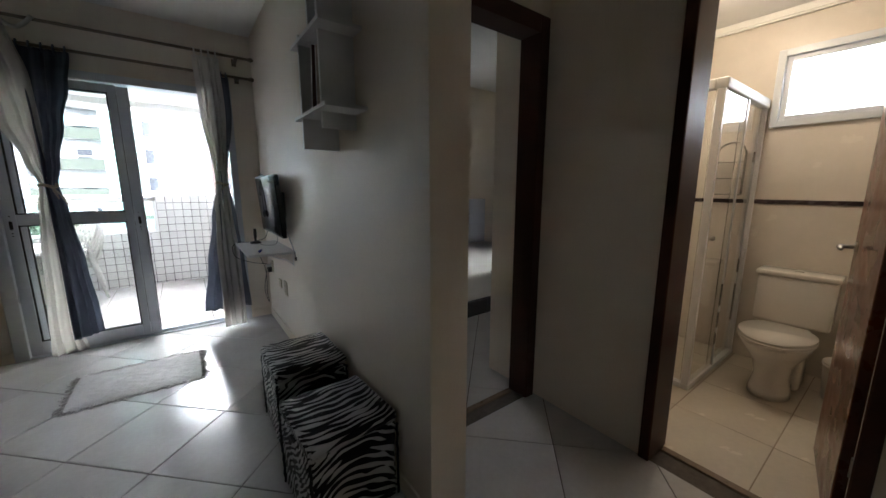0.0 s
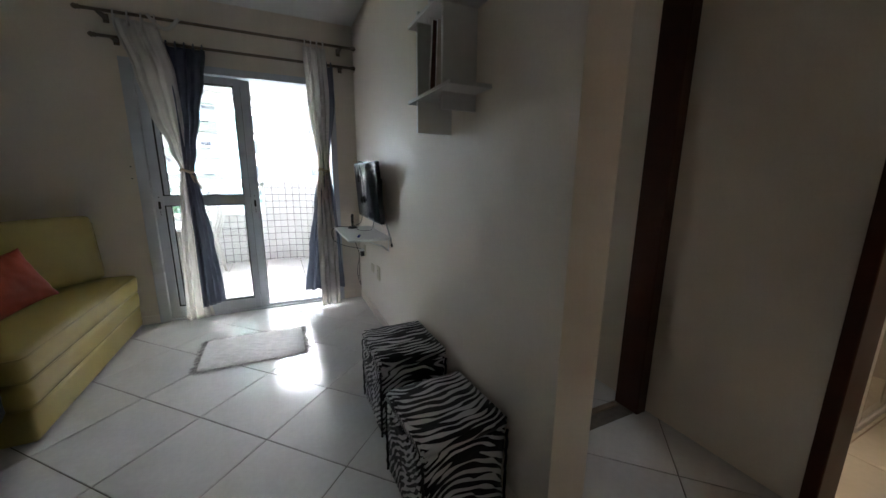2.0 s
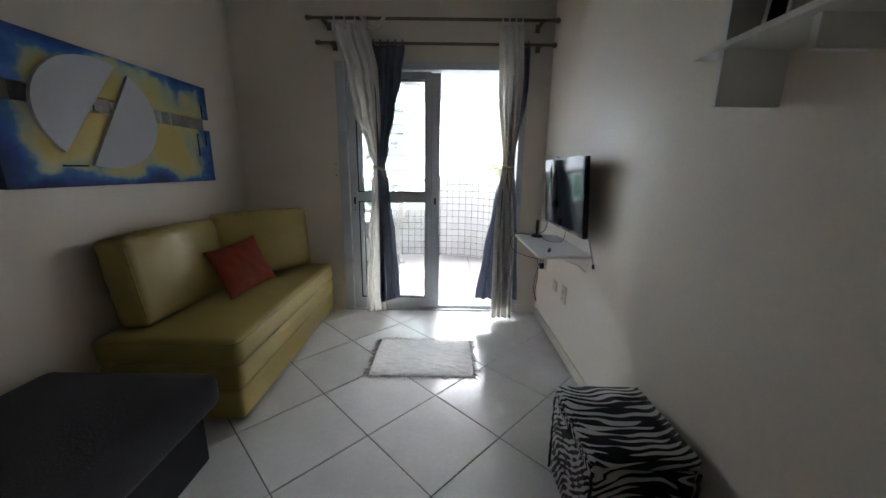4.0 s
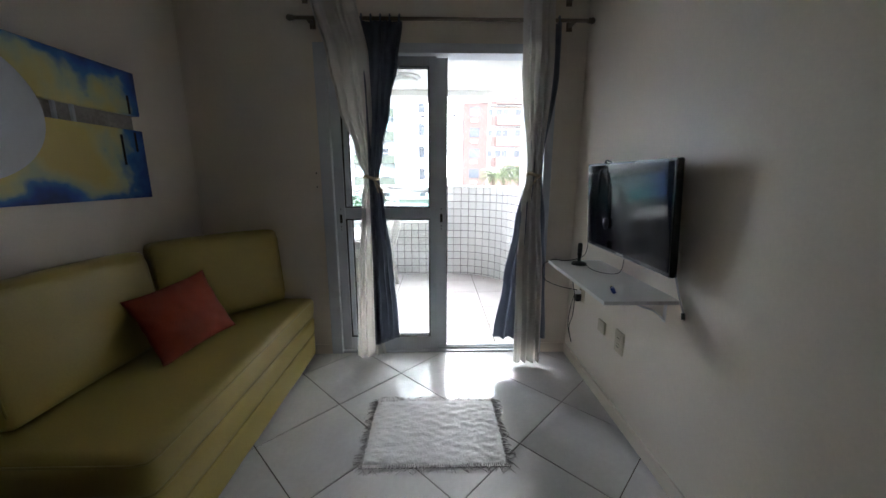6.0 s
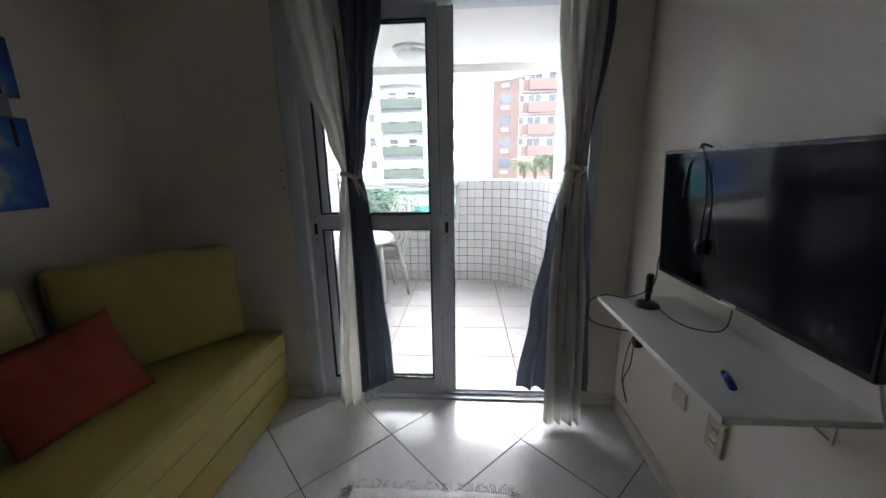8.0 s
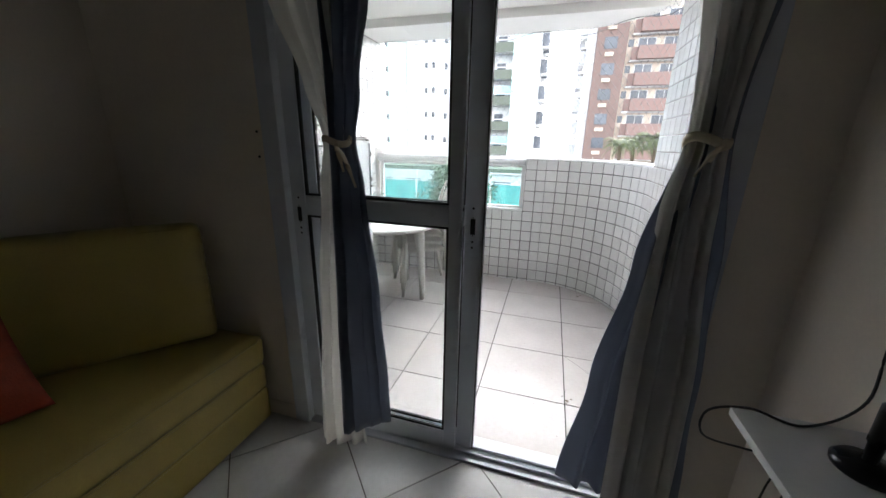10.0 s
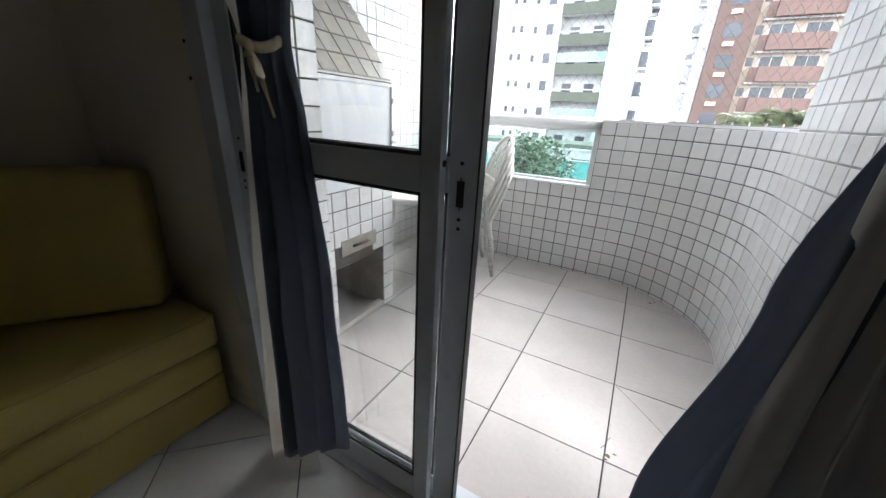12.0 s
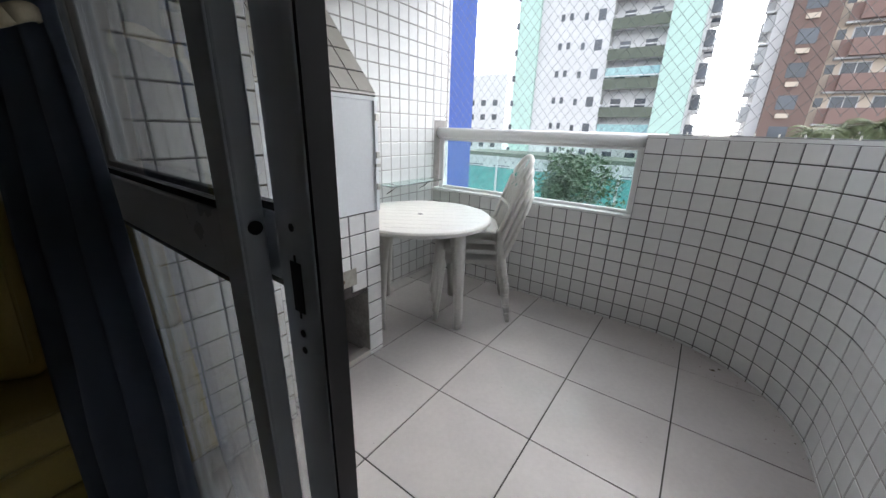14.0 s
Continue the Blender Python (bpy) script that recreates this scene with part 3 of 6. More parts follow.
bm = prism_bm([(RX1, BYP - 0.004)] + [(CX + (CR - 0.004) * math.sin(math.pi / 2 * i / _n), CY + (CR - 0.004) * math.cos(math.pi / 2 * i / _n)) for i in range(_n + 1)]
              + [(CX + (CR + 0.155) * math.sin(math.pi / 2 * i / _n), CY + (CR + 0.155) * math.cos(math.pi / 2 * i / _n)) for i in range(_n, -1, -1)] + [(RX1, BYP + 0.155)], PT - 0.01, PT + 0.008)
tagged(part("parapet_coping", bm, WHITE_P), kind="structure")
setting("railing_sill", WHITE_P, (RX0 - 0.03, RX1 - 0.002, BYP - 0.012, BYP + 0.155, RZ, RZ + 0.018), bevel=0.004)

rail = thing("balcony_railing", ((RX0 + RX1) / 2, BYP + 0.07, RZ + 0.018), "white metal railing with green glass on the tiled parapet", "railing")
_w = (RX1 - RX0) / 2
part("handrail", tube_bm([(-_w - 0.02, 0, 0.455), (_w + 0.1, 0, 0.455)], 0.042, 14), WHITE_P, rail, smooth=True)
for x in (-_w + 0.02, _w - 0.022):
    box("post", (x - 0.02, x + 0.02, -0.02, 0.02, 0, 0.42), WHITE_P, rail, 0.003)
box("bottom_channel", (-_w + 0.04, _w - 0.042, -0.015, 0.015, 0, 0.022), WHITE_P, rail, 0.002)
box("top_channel", (-_w + 0.04, _w - 0.042, -0.015, 0.015, 0.395, 0.416), WHITE_P, rail, 0.002)
_p = box("glass_panel", (-_w + 0.04, _w - 0.042, -0.004, 0.004, 0.022, 0.395), TEAL_GLASS, rail, label="greenish clear glass panel")
_p.visible_shadow = False

# ---- living room ----
def sofa():
    g = thing("sofa", (-1.21, 3.56, 0), "mustard-green leatherette daybed sofa with stacked base under the painting", "sofa")
    w, d = 0.72, 1.52
    p = part("base", slab_bm(w, d, 0.17, 0.025, 0.001), VINYL, g, smooth=True, place=(0, 0, 0.02))
    p = part("pull_out_mattress", slab_bm(w + 0.02, d, 0.135, 0.045, 0.001), VINYL, g, smooth=True, place=(0.0, 0, 0.188))
    p = part("seat_mattress", slab_bm(w + 0.03, d + 0.01, 0.15, 0.055, 0.012), VINYL, g, smooth=True, place=(0.0, 0, 0.32))
    for nm, z in (("piping", 0.335), ("piping", 0.455), ("piping", 0.205)):
        k, h = w / 2 + 0.012, d / 2 + 0.002
        part(nm, tube_bm([(-k + 0.03, -h, z), (k - 0.05, -h, z), (k - 0.012, -h + 0.014, z), (k, -h + 0.05, z), (k, h - 0.05, z), (k - 0.03, h, z)], 0.0042, 6), VINYL, g, smooth=True)
    for x in (-0.3, 0.3):
        for y in (-0.68, 0.68):
            part("foot", lathe_bm([(0.025, 0), (0.03, 0.022)], 12), BLACK_P, g, place=(x, y, 0))
    return g


sofa()


def back_cushion(place, turn, w, h, t, lean, label):
    g = thing("sofa_back_cushion", place, label, "sofa cushion", "back cushions of the sofa", turn)
    bm = slab_bm(w, t, h, 0.05, 0.012, 10)
    for v in bm.verts:
        u, k = 2 * v.co.x / w, 2 * v.co.z / h - 1
        swell = 0.022 * max(0, 1 - u * u) * max(0, 1 - k * k)
        crease = 0.004 * noise.noise(Vector((v.co.x * 11, v.co.z * 11, t * 40)))
        v.co.y += (swell + crease) * (1 if v.co.y > 0 else -1)
    bmesh.ops.transform(bm, matrix=pose(0, 0, 0, -lean), verts=bm.verts)
    lo = min(v.co.z for v in bm.verts)
    bmesh.ops.translate(bm, vec=(0, 0, -lo), verts=bm.verts)
    part("pad", bm, VINYL, g, smooth=True)
    k, q = w / 2 - 0.010, t / 2 - 0.012
    for side in (-1, 1):
        tb = tube_bm([(-k + 0.03, side * q, 0.02), (-k, side * q, 0.06), (-k, side * q, h - 0.06), (-k + 0.04, side * q, h - 0.014), (k - 0.04, side * q, h - 0.014), (k, side * q, h - 0.06), (k, side * q, 0.06), (k - 0.03, side * q, 0.02)], 0.0045, 6)
        bmesh.ops.transform(tb, matrix=Matrix.Translation((0, 0, -lo)) @ pose(0, 0, 0, -lean), verts=tb.verts)
        part("piping", tb, VINYL, g, smooth=True)
    return g


back_cushion((-1.435, 3.265, 0.47), 90, 0.73, 0.485, 0.17, 8, "fat mustard-green leatherette back cushion leaning on the wall")
back_cushion((-1.275, 4.005, 0.47), 52, 0.70, 0.50, 0.18, 6, "mustard-green leatherette back cushion set across the corner, on the sofa")


def throw_pillow():
    g = thing("throw_pillow", (-1.20, 3.53, 0.472), "square red-orange fabric pillow leaning on the sofa cushions", "pillow", turn=68)
    bm = cushion_bm(0.385, 0.33, 0.02, 0.055, 26, 2.2)
    for v in bm.verts:
        v.co.z += 0.012 * noise.noise(v.co * 7) + 0.010 * noise.noise(Vector((v.co.x * 22 + v.co.y * 9, v.co.y * 20, 3)))
        v.co.x *= 1 + 0.07 * (abs(v.co.y) / 0.18) ** 3
        v.co.y *= 1 + 0.10 * (abs(v.co.x) / 0.21) ** 3
    bmesh.ops.transform(bm, matrix=pose(0, 0, 0, 66, 0, 0) @ pose(0, 0, 0, 0, 0, 8), verts=bm.verts)
    lo = min(v.co.z for v in bm.verts)
    bmesh.ops.translate(bm, vec=(0, 0, -lo), verts=bm.verts)
    part("cover", bm, RED_FAB, g, smooth=True)
    return g


throw_pillow()


def ottoman():
    g = thing("ottoman", (-1.19, 1.68, 0), "long charcoal velour ottoman with black base beside the sofa", "ottoman")
    part("base", slab_bm(0.62, 1.78, 0.30, 0.02), BLACK_FAB, g, smooth=True, place=(0, 0, 0.0))
    part("top_pad", slab_bm(0.78, 1.86, 0.17, 0.08, 0.02), GREY_FAB, g, smooth=True, place=(0.0, 0, 0.27))
    return g


ottoman()


def zebra_cube(place, w, d, h, turn, label):
    g = thing("cube_seat", place, label, "pouf", "zebra cube seats", turn)
    bm = bmesh.new()
    cuboid(bm, -w / 2, w / 2, -d / 2, d / 2, 0.012, h - 0.045)
    bmesh.ops.bevel(bm, geom=list(bm.edges), offset=0.014, segments=3, affect="EDGES")
    bmesh.ops.subdivide_edges(bm, edges=[e for e in bm.edges if e.calc_length() > 0.1], cuts=7, use_grid_fill=True)
    for v in bm.verts:
        k = 0.006 * noise.noise(Vector((v.co.x * 14, v.co.y * 14, v.co.z * 5)) + Vector(place))
        v.co.x += k
        v.co.y -= k
    part("body", bm, ZEBRA, g, smooth=True)
    bm = bmesh.new()
    cuboid(bm, -w / 2 - 0.004, w / 2 + 0.004, -d / 2 - 0.004, d / 2 + 0.004, h - 0.052, h)
    bmesh.ops.bevel(bm, geom=list(bm.edges), offset=0.011, segments=3, affect="EDGES")
    bmesh.ops.subdivide_edges(bm, edges=[e for e in bm.edges if e.calc_length() > 0.1], cuts=7, use_grid_fill=True)
    for v in bm.verts:
        if v.co.z > h - 0.03:
            v.co.z += 0.007 * max(0, 1 - (2 * v.co.x / w) ** 2) * max(0, 1 - (2 * v.co.y / d) ** 2) + 0.004 * noise.noise(v.co * 16)
    part("seat_pad", bm, ZEBRA, g, smooth=True)
    for x in (-1, 1):
        for y in (-1, 1):
            part("foot", lathe_bm([(0.016, 0), (0.018, 0.014)], 10), BLACK_P, g, place=(x * (w / 2 - 0.05), y * (d / 2 - 0.05), 0))
            pts = [(x * (w / 2 + 0.001), y * (d / 2 + 0.001), 0.02 + (h - 0.08) * i / 14) for i in range(15)]
            pts = [(p[0] + 0.002 * math.sin(i * 2.3), p[1] + 0.002 * math.cos(i * 1.9), p[2]) for i, p in enumerate(pts)]
            part("corner_seam", tube_bm(pts, 0.006, 6), BLACK_FAB, g, "black gathered corner seam", True)
    return g


zebra_cube((0.843, 2.345, 0), 0.345, 0.385, 0.433, 0, "taller zebra print vinyl cube pouf standing against the wall")
zebra_cube((0.828, 1.775, 0), 0.355, 0.365, 0.412, 3, "lower zebra print vinyl cube pouf beside the taller one")


def painting():
    g = thing("wall_painting", (-1.545, 3.245, 1.54), "blue and yellow abstract painting with pale disc above the sofa", "painting")
    ya, yb = -0.645, 0.645
    up = box("upper_canvas", (-0.045, 0, ya, yb, 0.105, 0.322), CANVAS, g, 0.003)
    lo = box("lower_canvas", (-0.045, 0, ya, yb, -0.322, 0.030), CANVAS, g, 0.003)
    box("backing_strip", (-0.045, -0.025, ya + 0.12, ya + 0.32, 0.030, 0.105), SOOT, g, label="grey strip joining the canvases")
    box("backing_strip", (-0.045, -0.025, 0.14, 0.62, 0.030, 0.105), SOOT, g)
    for y in (0.21, 0.29):
        box("rib", (-0.025, -0.012, y, y + 0.012, 0.030, 0.105), DISC, g)
    cy, cz, ry, rz = -0.183, 0.024, 0.322, 0.262
    # the disc is cut by a slanting gap
    for sgn, (a0, a1), nm in ((1, (1.25, 3.95), "disc_half"), (-1, (-1.90, 1.0), "disc_half")):
        pts = [(cy + ry * math.cos(a0 + (a1 - a0) * i / 30), cz + rz * math.sin(a0 + (a1 - a0) * i / 30)) for i in range(31)]
        bm = bmesh.new()
        a = [bm.verts.new((0.001, y, z)) for y, z in pts]
        b = [bm.verts.new((0.018, y, z)) for y, z in pts]
        bm.faces.new(list(reversed(a)))
        bm.faces.new(b)
        for i in range(31):
            bm.faces.new((a[i], a[(i + 1) % 31], b[(i + 1) % 31], b[i]))
        bmesh.ops.recalc_face_normals(bm, faces=bm.faces)
        part(nm, bm, DISC, g, "pale grey-white raised half disc")
    box("dark_block", (0.001, 0.012, -0.225, -0.135, 0.035, 0.10), SOOT, g, label="dark grey block between the half discs")
    for y, z0, z1 in ((0.50, -0.15, 0.0), (0.585, -0.08, 0.02), (0.575, 0.11, 0.2)):
        box("paint_stroke", (0.0005, 0.003, y, y + 0.012, z0, z1), BLACK_FAB, g)
    box("paint_stroke", (0.0005, 0.003, -0.42, -0.30, -0.23, -0.222), BLACK_FAB, g)


painting()


def rug():
    g = thing("rug", (0.045, 3.505, 0.0), "small off-white cotton rug with grey fringe on the tiles", "rug")
    w, d = 0.70, 0.49
    bm = bmesh.new()
    n, m = 60, 44
    grid = []
    for j in range(m + 1):
        for i in range(n + 1):
            u, v = 2 * i / n - 1, 2 * j / m - 1
            k = 1 - 0.05 * (abs(u * v)) ** 4
            x, y = u * w / 2 * k, v * d / 2 * k
            rim = max(abs(u), abs(v))
            z = 0.0065 + 0.008 * (1 - rim ** 12) + 0.0045 * math.sin(j * 2.2 + 1.6 * noise.noise(Vector((x * 9, y * 4, 0)))) * noise.noise(Vector((x * 22, y * 30, 2))) * 2 + 0.0015 * noise.noise(Vector((x * 25, y * 70, 5)))
            grid.append(bm.verts.new((x, y, max(0.0055, z))))
    for j in range(m):
        for i in range(n):
            q = j * (n + 1) + i
            bm.faces.new((grid[q], grid[q + 1], grid[q + n + 2], grid[q + n + 1]))
    part("rug_top", bm, RUG_MAT, g, smooth=True)
    part("fringe_band", slab_bm(w + 0.016, d + 0.016, 0.005, 0.002), FRINGE, g, "grey woven border band", True)
    bm = bmesh.new()
    rnd = random.Random(4)
    per = [((-w / 2 + w * i / 72), s * d / 2, 0, s) for i in range(73) for s in (-1, 1)] + [(s * w / 2, (-d / 2 + d * i / 50), s, 0) for i in range(51) for s in (-1, 1)]
    for x, y, nx, ny in per:
        L = rnd.uniform(0.030, 0.058)
        a, curl = rnd.uniform(-0.45, 0.45), rnd.uniform(-0.9, 0.9)
        x, y = x - nx * 0.010, y - ny * 0.010
        pts = []
        for k in range(5):
            t = k / 4
            side = a * t + curl * t * t * 0.7
            pts.append((x + (nx + side * abs(ny)) * L * t, y + (ny + side * abs(nx)) * L * t, 0.0065 + 0.004 * math.sin(3.1 * t) - 0.0035 * t))
        tube_bm(pts, [0.0024, 0.0026, 0.0024, 0.0020, 0.0012], 4, bm)
    tagged(part("fringe", bm, FRINGE, g, "grey cotton fringe"), kind="stuff")


rug()


def tv():
    g = thing("television", (XR, 3.53, 1.175), "black flat television with a loose cable, above the white shelf", "television")
    m = pose(-0.075, 0, 0, 0, -4.0, 0)

    def tp(name, bm, material, label="", smooth=False):
        bmesh.ops.transform(bm, matrix=m, verts=bm.verts)
        return part(name, bm, material, g, label, smooth)

    bm = bmesh.new()
    cuboid(bm, -0.030, 0.0, -0.380, 0.380, -0.228, 0.230)
    bmesh.ops.bevel(bm, geom=list(bm.edges), offset=0.004, segments=2, affect="EDGES")
    tp("case", bm, BLACK_P)
    bm = bmesh.new()
    cuboid(bm, -0.0322, -0.0295, -0.368, 0.368, -0.208, 0.220)
    tp("screen", bm, SCREEN, "glossy black screen")
    bm = bmesh.new()
    cuboid(bm, -0.0325, -0.0302, -0.12, 0.37, -0.226, -0.2225)
    tp("trim_strip", bm, STEEL, "silver strip under the screen")
    bm = bmesh.new()
    cuboid(bm, -0.0325, -0.0302, -0.03, 0.03, -0.2205, -0.2125)
    tp("badge", bm, STEEL, "small silver badge")
    bm = bmesh.new()
    cuboid(bm, 0.0, 0.026, -0.30, 0.30, -0.19, 0.12)
    bmesh.ops.bevel(bm, geom=list(bm.edges), offset=0.018, segments=3, affect="EDGES")
    tp("rear_housing", bm, BLACK_P)
    box("wall_bracket", (-0.055, -0.0005, -0.12, 0.12, -0.1, 0.1), BLACK_P, g, 0.003)
    pts = curve_points([(-0.070, 0.20, 0.232), (-0.112, 0.185, 0.240), (-0.122, 0.145, 0.20), (-0.122, 0.115, 0.10), (-0.118, 0.12, 0.0), (-0.112, 0.125, -0.06)])
    part("loose_cable", tube_bm(pts, 0.0035, 6), CABLE, g, smooth=True)
    pts = curve_points([(-0.112, 0.188, 0.236), (-0.120, 0.215, 0.18), (-0.120, 0.235, 0.11), (-0.115, 0.24, 0.07)])
    part("loose_cable", tube_bm(pts, 0.0035, 6), CABLE, g, smooth=True)
    part("cable_plug", lathe_bm([(0.005, 0.02), (0.013, 0.012), (0.015, -0.012), (0.009, -0.028), (0.003, -0.04)], 12), CABLE, g, smooth=True, place=(-0.112, 0.125, -0.07))
    pts = curve_points([(-0.045, -0.325, -0.19), (-0.035, -0.345, -0.25), (-0.02, -0.350, -0.31), (-0.012, -0.375, -0.375)])
    part("side_cable", tube_bm(pts, 0.004, 6), GREYSTEEL, g, "pale aerial cable hanging by the wall", True)
    part("cable_end", tube_bm([(-0.012, -0.375, -0.375), (-0.013, -0.382, -0.40)], 0.007, 8), BLACK_P, g)
    return g


tv()


def tv_shelf():
    g = thing("wall_shelf", (XR, 3.545, 0.822), "white laminate shelf on metal brackets under the television", "shelf")
    box("board", (-0.318, -0.0005, -0.357, 0.357, 0, 0.017), WHITE_LAM, g, 0.0015)
    for y in (-0.27, 0.27):
        bm = bmesh.new()
        cuboid(bm, -0.20, -0.002, y - 0.009, y + 0.009, -0.0035, -0.0003)
        cuboid(bm, -0.0035, -0.0005, y - 0.009, y + 0.009, -0.11, -0.0035)
        part("bracket", bm, WHITE_P, g)
        part("brace", tube_bm([(-0.17, y, -0.004), (-0.12, y, -0.035), (-0.05, y, -0.06), (-0.004, y, -0.10)], 0.004, 6), WHITE_P, g, smooth=True)


tv_shelf()


def antenna():
    g = thing("indoor_antenna", (0.875, 3.80, 0.839), "small black stick antenna on a round base, white shelf", "antenna")
    part("base", lathe_bm([(0.042, 0), (0.043, 0.006), (0.036, 0.014), (0.012, 0.02)], 28), BLACK_P, g, smooth=True)
    part("stick", lathe_bm([(0.009, 0.018), (0.010, 0.05), (0.0125, 0.055), (0.0125, 0.12), (0.008, 0.126)], 14), BLACK_P, g, smooth=True)
    pts = curve_points([(0.03, 0.0, 0.006), (0.02, -0.12, 0.004), (0.05, -0.20, 0.004), (0.12, -0.23, 0.02), (0.14, -0.22, 0.14)])
    part("lead", tube_bm(pts, 0.0019, 6), CABLE, g, smooth=True)


antenna()


def cable(name, pts, label, r=0.0026):
    g = tagged(part(name, tube_bm(curve_points(pts), r, 6), CABLE, None, label, True), category="cable")
    return g


cable("television_cable", [(1.02, 3.86, 0.99), (1.03, 3.95, 1.08), (1.02, 4.02, 0.98), (0.98, 3.97, 0.86), (0.84, 3.88, 0.8425), (0.76, 3.90, 0.845), (0.71, 3.93, 0.80), (0.74, 3.98, 0.70), (0.86, 4.05, 0.63), (1.005, 4.10, 0.585)],
      "thin black cable looping from the shelf to the wall socket")
cable("power_cable", [(1.005, 4.12, 0.57), (0.985, 4.13, 0.47), (0.96, 4.10, 0.34), (0.975, 4.07, 0.24), (0.99, 4.10, 0.22), (0.985, 4.14, 0.30), (0.98, 4.08, 0.42), (0.97, 4.05, 0.56), (0.93, 4.0, 0.68), (0.91, 3.93, 0.76), (0.93, 3.89, 0.80)],
      "black power cable hanging in a loop under the wall shelf")


def tube_on_shelf():
    g = thing("glue_tube", (0.83, 3.315, 0.839), "small blue and yellow tube lying on the white wall shelf", "tube", turn=70)
    part("tube_body", tube_bm([(-0.035, 0, 0.007), (0.0, 0, 0.009), (0.03, 0, 0.009)], [0.009, 0.010, 0.009], 10, flat=0.8), BLUE_P, g, smooth=True)
    part("cap", tube_bm([(0.03, 0, 0.009), (0.045, 0, 0.008)], 0.006, 10), YELLOW_P, g, "yellow cap", True)


tube_on_shelf()


def wall_plate(y, z, w, h, label, holes):
    g = thing("wall_socket", (XR, y, z), label, "socket", "wall sockets")
    box("plate", (-0.011, -0.0005, -w / 2, w / 2, -h / 2, h / 2), CREAM_P, g, 0.004)
    for dz in holes:
        box("outlet", (-0.014, -0.011, -0.018, 0.018, dz - 0.016, dz + 0.016), CREAM_P, g, 0.003)
        for dy in (-0.008, 0.0, 0.008):
            part("pin_hole", lathe_bm([(0.003, 0), (0.003, 0.001)], 8), BLACK_P, g).matrix_basis = pose(-0.0142, dy, dz, 0, -90)


wall_plate(3.595, 0.455, 0.085, 0.125, "cream double wall socket, low on the wall under the shelf", (-0.025, 0.025))
wall_plate(3.80, 0.455, 0.085, 0.075, "blank cream wall plate, low on the wall under the shelf", ())
wall_plate(4.11, 0.56, 0.075, 0.115, "cream wall socket with plugs in it, near the room corner", (0.022,))
_g = thing("plug_adapter", (XR - 0.0145, 4.11, 0.535), "black and white plugs pushed into the wall socket near the corner", "plug")
box("adapter", (-0.035, 0, -0.02, 0.02, -0.03, 0.02), BLACK_P, _g, 0.005)
box("plug", (-0.045, -0.002, -0.018, 0.012, 0.021, 0.045), WHITE_P, _g, 0.005)


def fin_shelf():
    g = thing("fin_shelf", (XR, 2.08, 1.62), "white wall shelf of crossing boards holding a few books", "shelf")
    box("vertical_board", (-0.168, -0.0005, 0.105, 0.122, -0.13, 0.36), WHITE_LAM, g, 0.001)
    box("vertical_board", (-0.150, -0.0005, -0.115, -0.098, -0.06, 0.62), WHITE_LAM, g, 0.001)
    box("level_board", (-0.178, -0.0005, -0.235, 0.205, 0.005, 0.020), WHITE_LAM, g, 0.001)
    box("level_board", (-0.178, -0.0005, -0.205, 0.20, 0.318, 0.333), WHITE_LAM, g, 0.001)
    box("vertical_board", (-0.140, -0.0005, 0.04, 0.057, 0.30, 0.62), WHITE_LAM, g, 0.001)


fin_shelf()


def book(place, w, d, h, tilt, m, label):
    g = thing("book", place, label, "book", "books on the fin shelf")
    g.rotation_euler[0] = radians(tilt)
    box("cover", (-w, 0, 0, d, 0, h), m, g, 0.001)
    box("page_block", (-w - 0.0006, -0.004, 0.003, d - 0.003, 0.003, h + 0.0006), WHITE_P, g)


book((XR - 0.01, 2.10, 1.642), 0.135, 0.018, 0.27, 7, DARK_WOOD, "thin dark book leaning between two boards of the white shelf")
book((XR - 0.01, 2.05, 1.642), 0.130, 0.012, 0.26, 4, BEIGE, "thin beige book leaning beside the dark one on the shelf")
book((XR - 0.01, 1.995, 1.955), 0.12, 0.05, 0.17, 0, BLACK_FAB, "thick black book standing on the upper board of the shelf")


# ---- curtains ----
def smooth_levels(levels, z):
    for a, b in zip(levels, levels[1:]):
        if b[0] <= z <= a[0]:
            t = (a[0] - z) / (a[0] - b[0])
            t = t * t * (3 - 2 * t)
            return [p + (q - p) * t for p, q in zip(a[1:], b[1:])]
    return list(levels[-1][1:]) if z < levels[-1][0] else list(levels[0][1:])


